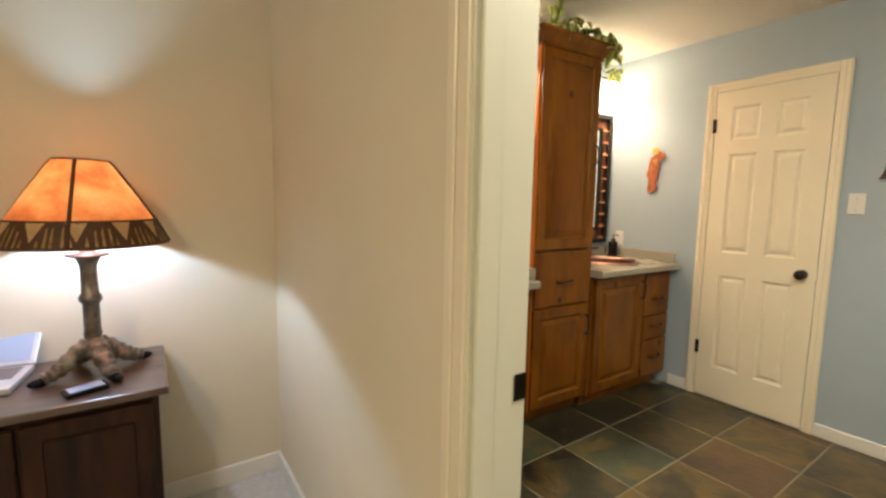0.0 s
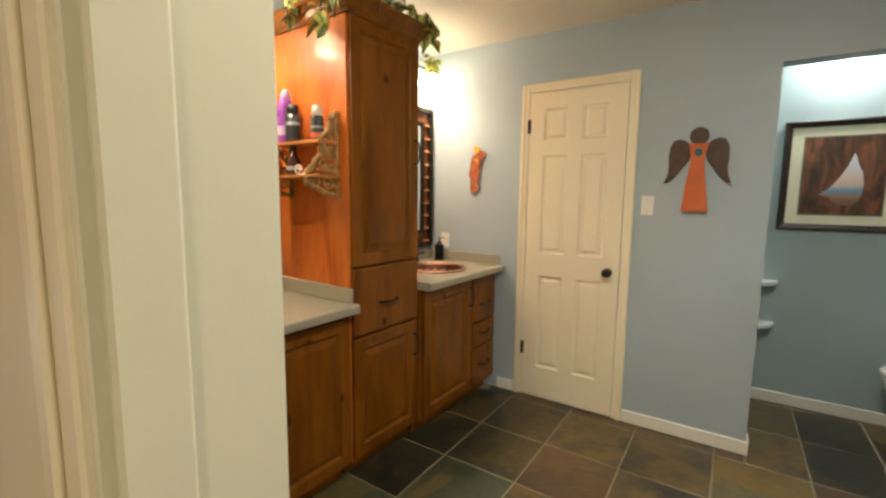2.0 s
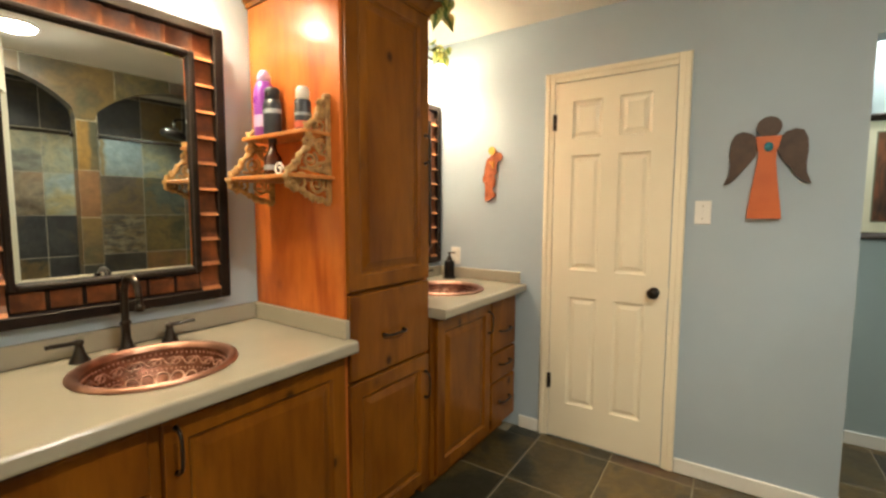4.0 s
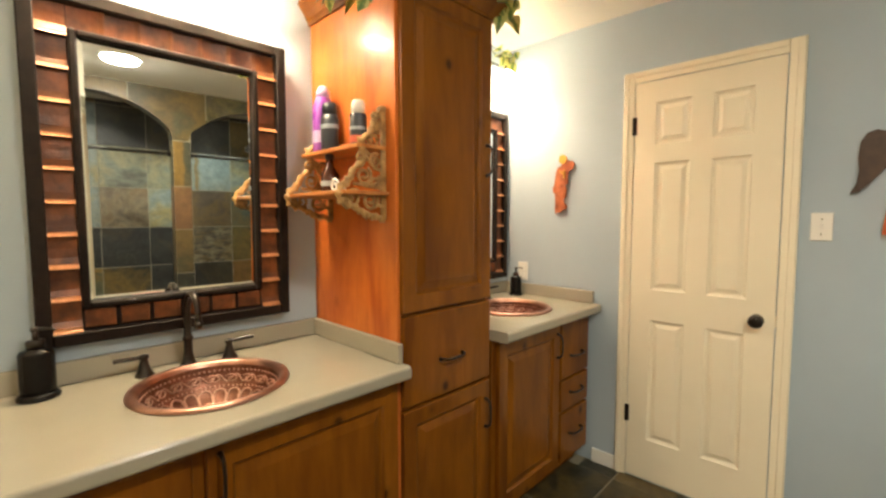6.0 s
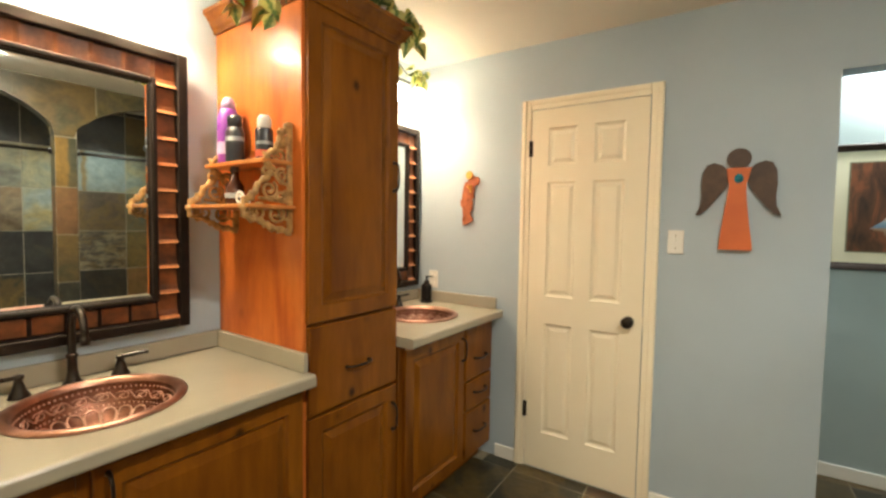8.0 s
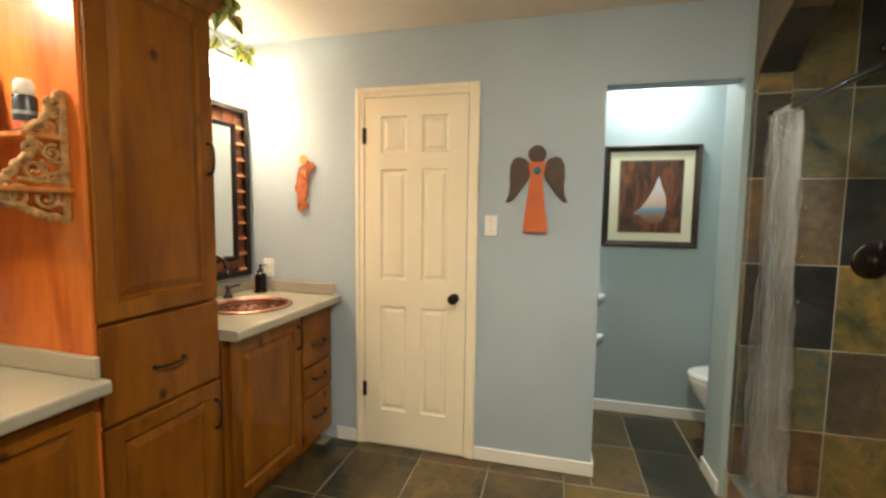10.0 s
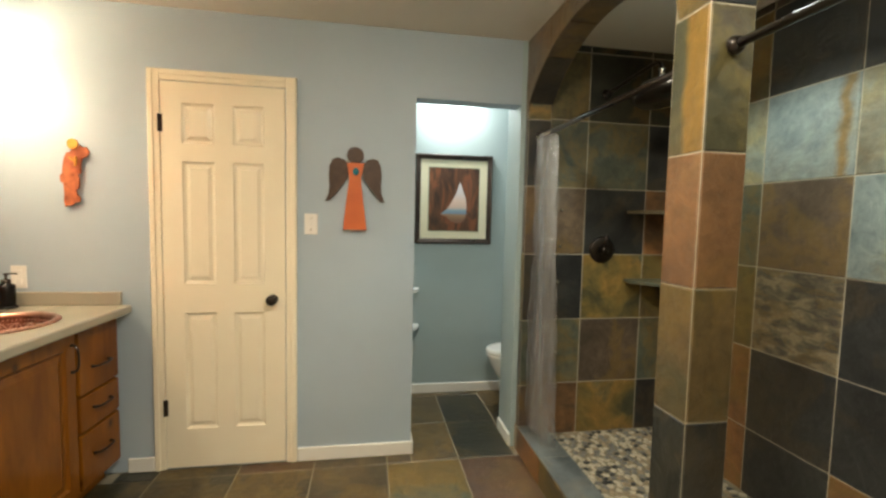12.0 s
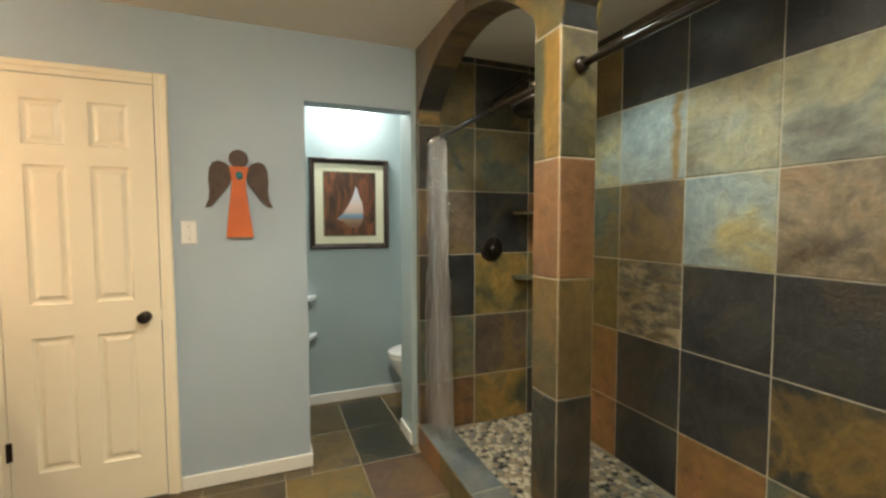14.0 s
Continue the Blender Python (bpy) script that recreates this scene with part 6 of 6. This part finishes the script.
# column faces
rows_w = ["w", "w", "q", "p", "z", "t", "n"]
CZ = [0.0, 0.42, 0.813, 1.20, 1.58, 1.9735]
rows_s = ["c", "c", "q", "p", "o", "c", "c"]
mw = basis((X_COL - 0.002, 0, 0), (0, -1, 0), (0, 0, 1))
tiles(shower_front, mw, [-COL_FAR, -COL_NEAR], CZ, rows_w)
ms = basis((0, COL_NEAR - 0.002, 0), (1, 0, 0), (0, 0, 1))
tiles(shower_front, ms, [X_COL, X_COL + COL_W], CZ[:-1] + [1.9735, 2.056], rows_s)
mi = basis((X_COL + COL_W + 0.002, 0, 0), (0, 1, 0), (0, 0, 1))
tiles(shower_front, mi, [COL_NEAR, COL_FAR], ZJ[:6], ["c", "n", "e", "c", "o", "b"])
mo = basis((0, COL_FAR + 0.002, 0), (-1, 0, 0), (0, 0, 1))
tiles(shower_front, mo, [-X_COL - COL_W, -X_COL], ZJ[:6] + [2.056], ["n", "o", "c", "e", "n", "c"])
# narrow pilaster on the end wall
tiles(shower_front, mw, [0.002, 0.045], ZJ, ["n", "c", "o", "n", "c", "n", "o"])
mp = basis((0, -0.047, 0), (1, 0, 0), (0, 0, 1))
tiles(shower_front, mp, [X_COL, X_COL + COL_W], [0.145] + ZJ[1:5] + [1.960, 2.056], ["n", "e", "c", "n", "c", "g"])


def arch_tiles(x, y_joints, z_joints, kinds, facing):
    """Tiles above the arches, cut to the curve."""
    for j in range(len(z_joints) - 1):
        for i in range(len(y_joints) - 1):
            a, b = y_joints[i] + 0.0025, y_joints[i + 1] - 0.0025
            z0, z1 = z_joints[j] + 0.0025, z_joints[j + 1] - 0.0025
            n = 28
            yy = [a + (b - a) * k / n for k in range(n + 1)]
            low = [max(z0, arch_z(y) + 0.002) for y in yy]
            keep = [k for k in range(n + 1) if low[k] < z1 - 0.004]
            if len(keep) < 2:
                continue
            runs = []
            for k in keep:
                if runs and runs[-1][-1] == k - 1:
                    runs[-1].append(k)
                else:
                    runs.append([k])
            for r in runs:
                if len(r) < 2:
                    continue
                pts = [(yy[k], low[k]) for k in r] + [(yy[r[-1]], z1), (yy[r[0]], z1)]
                cy, cz = sum(p[0] for p in pts) / len(pts), sum(p[1] for p in pts) / len(pts)
                bm = slab_from_outline([(p[0] - cy, p[1] - cz) for p in pts], 0, -0.004, 0.006)
                o = new("tile", mesh_of("tile", bm, KINDS[kinds[(i + 3 * j) % len(kinds)]]))
                o.parent = shower_front
                o.matrix_basis = T((x + (0.002 if facing < 0 else -0.004), cy, cz))


yj = [-2.49, -2.10, -1.70, -1.13, -0.72, -0.33, -0.003]
arch_tiles(X_COL, yj, [1.975, CEIL - 0.003], "oqqonn", -1)
arch_tiles(X_COL + COL_W, yj, [1.975, CEIL - 0.003], "cnoecn", 1)
# tiles on the underside of the arches
for a, b in ((COL_FAR + 0.001, -0.0465), (-2.485, COL_NEAR - 0.001)):
    n = 5
    for k in range(n):
        bm = bmesh.new()
        ya, yb = a + (b - a) * k / n + (0.003 if k else 0), a + (b - a) * (k + 1) / n - (0.003 if k < n - 1 else 0)
        q = 14
        yy = [ya + (yb - ya) * (0.5 - 0.5 * math.cos(math.pi * j / q)) for j in range(q + 1)]
        mid = (ya + yb) / 2
        zm = arch_z(mid)
        pts = [(y - mid, arch_z(y) - zm) for y in yy] + [(y - mid, arch_z(y, 0.016) - zm + 0.014) for y in reversed(yy)]
        slab_from_outline(pts, 0, 0.0, COL_W - 0.002, bm)
        o = new("tile", mesh_of("tile", bm, KINDS["onnnc"[k % 5]]))
        o.parent = shower_front
        o.matrix_basis = T((X_COL + 0.001, mid, zm))
# curb: face towards the room, top and inner face
cu = [0.05, 0.40, 0.79, 1.18, 1.575, 1.97, 2.36, 2.495]
tiles(curb, basis((X_COL - 0.010, 0, 0), (0, -1, 0), (0, 0, 1)), cu, [0.0, 0.148], ["rorrnrr"])
tiles(curb, basis((0, 0, 0.150), (1, 0, 0), (0, 1, 0)), [X_COL - 0.010, X_COL + 0.166], [-2.495, -2.36, -1.97, -1.575, -1.400], ["j", "e", "j", "e"])
tiles(curb, basis((0, 0, 0.150), (1, 0, 0), (0, 1, 0)), [X_COL - 0.010, X_COL + 0.166], [-1.250, -1.18, -0.79, -0.40, -0.05], ["e", "j", "j", "j"])


# ---- pebbles of the shower floor ----
def pebble_verts(rng):
    n, out, faces = 7, [], []
    rx, ry, rz = rng.uniform(0.015, 0.026), rng.uniform(0.012, 0.019), rng.uniform(0.006, 0.009)
    wob = [rng.uniform(0.88, 1.12) for _ in range(n)]
    for lev, (s, z) in enumerate(((0.85, 0.0), (1.0, 0.45), (0.62, 0.9))):
        for k in range(n):
            a = 2 * math.pi * k / n
            out.append((rx * s * wob[k] * math.cos(a), ry * s * wob[k] * math.sin(a), rz * z))
    out.append((0, 0, rz))
    for lev in range(2):
        for k in range(n):
            j = (k + 1) % n
            faces.append((lev * n + k, lev * n + j, lev * n + n + j, lev * n + n + k))
    for k in range(n):
        faces.append((2 * n + k, 2 * n + (k + 1) % n, 3 * n))
    return out, faces


rng = random.Random(77)
shapes = [pebble_verts(rng) for _ in range(6)]
peb_mesh = []
for mt in PEBBLE_MATS:
    for vs, fs in shapes:
        me = bpy.data.meshes.new("pebble")
        me.from_pydata(vs, [], fs)
        me.materials.append(mt)
        for p in me.polygons:
            p.use_smooth = True
        peb_mesh.append(me)
weights = [0.26, 0.40, 0.16, 0.18]
rest_v, rest_f, rest_m = [], [], []
count = 0
y = -0.035
row = 0
while y > -2.46:
    x = X_COL + 0.182 + (row % 2) * 0.018
    while x < 3.69:
        k = rng.choices(range(4), weights)[0]
        px, py = x + rng.uniform(-0.005, 0.005), y + rng.uniform(-0.005, 0.005)
        turn = rng.uniform(0, 6.28)
        if count < 300 and -0.75 < y and x < 3.6:
            o = new("pebble", peb_mesh[k * 6 + rng.randrange(6)])
            o.parent = pan
            o.matrix_basis = T((px, py, 0.0705)) @ Euler((rng.uniform(-0.1, 0.1), rng.uniform(-0.1, 0.1), turn)).to_matrix().to_4x4()
            count += 1
        else:
            vs, fs = shapes[rng.randrange(6)]
            base = len(rest_v)
            c, s = math.cos(turn), math.sin(turn)
            rest_v += [(px + c * a - s * b, py + s * a + c * b, 0.0705 + z) for a, b, z in vs]
            rest_f += [tuple(base + i for i in f) for f in fs]
            rest_m += [k] * len(fs)
        x += rng.uniform(0.034, 0.043)
    y -= 0.031
    row += 1
me = bpy.data.meshes.new("pebbles")
me.from_pydata(rest_v, [], rest_f)
for mt in PEBBLE_MATS:
    me.materials.append(mt)
for p, k in zip(me.polygons, rest_m):
    p.material_index, p.use_smooth = k, True
rest = new("pebbles", me)
rest.parent = pan
tagged(rest, "", "", "", "stuff")
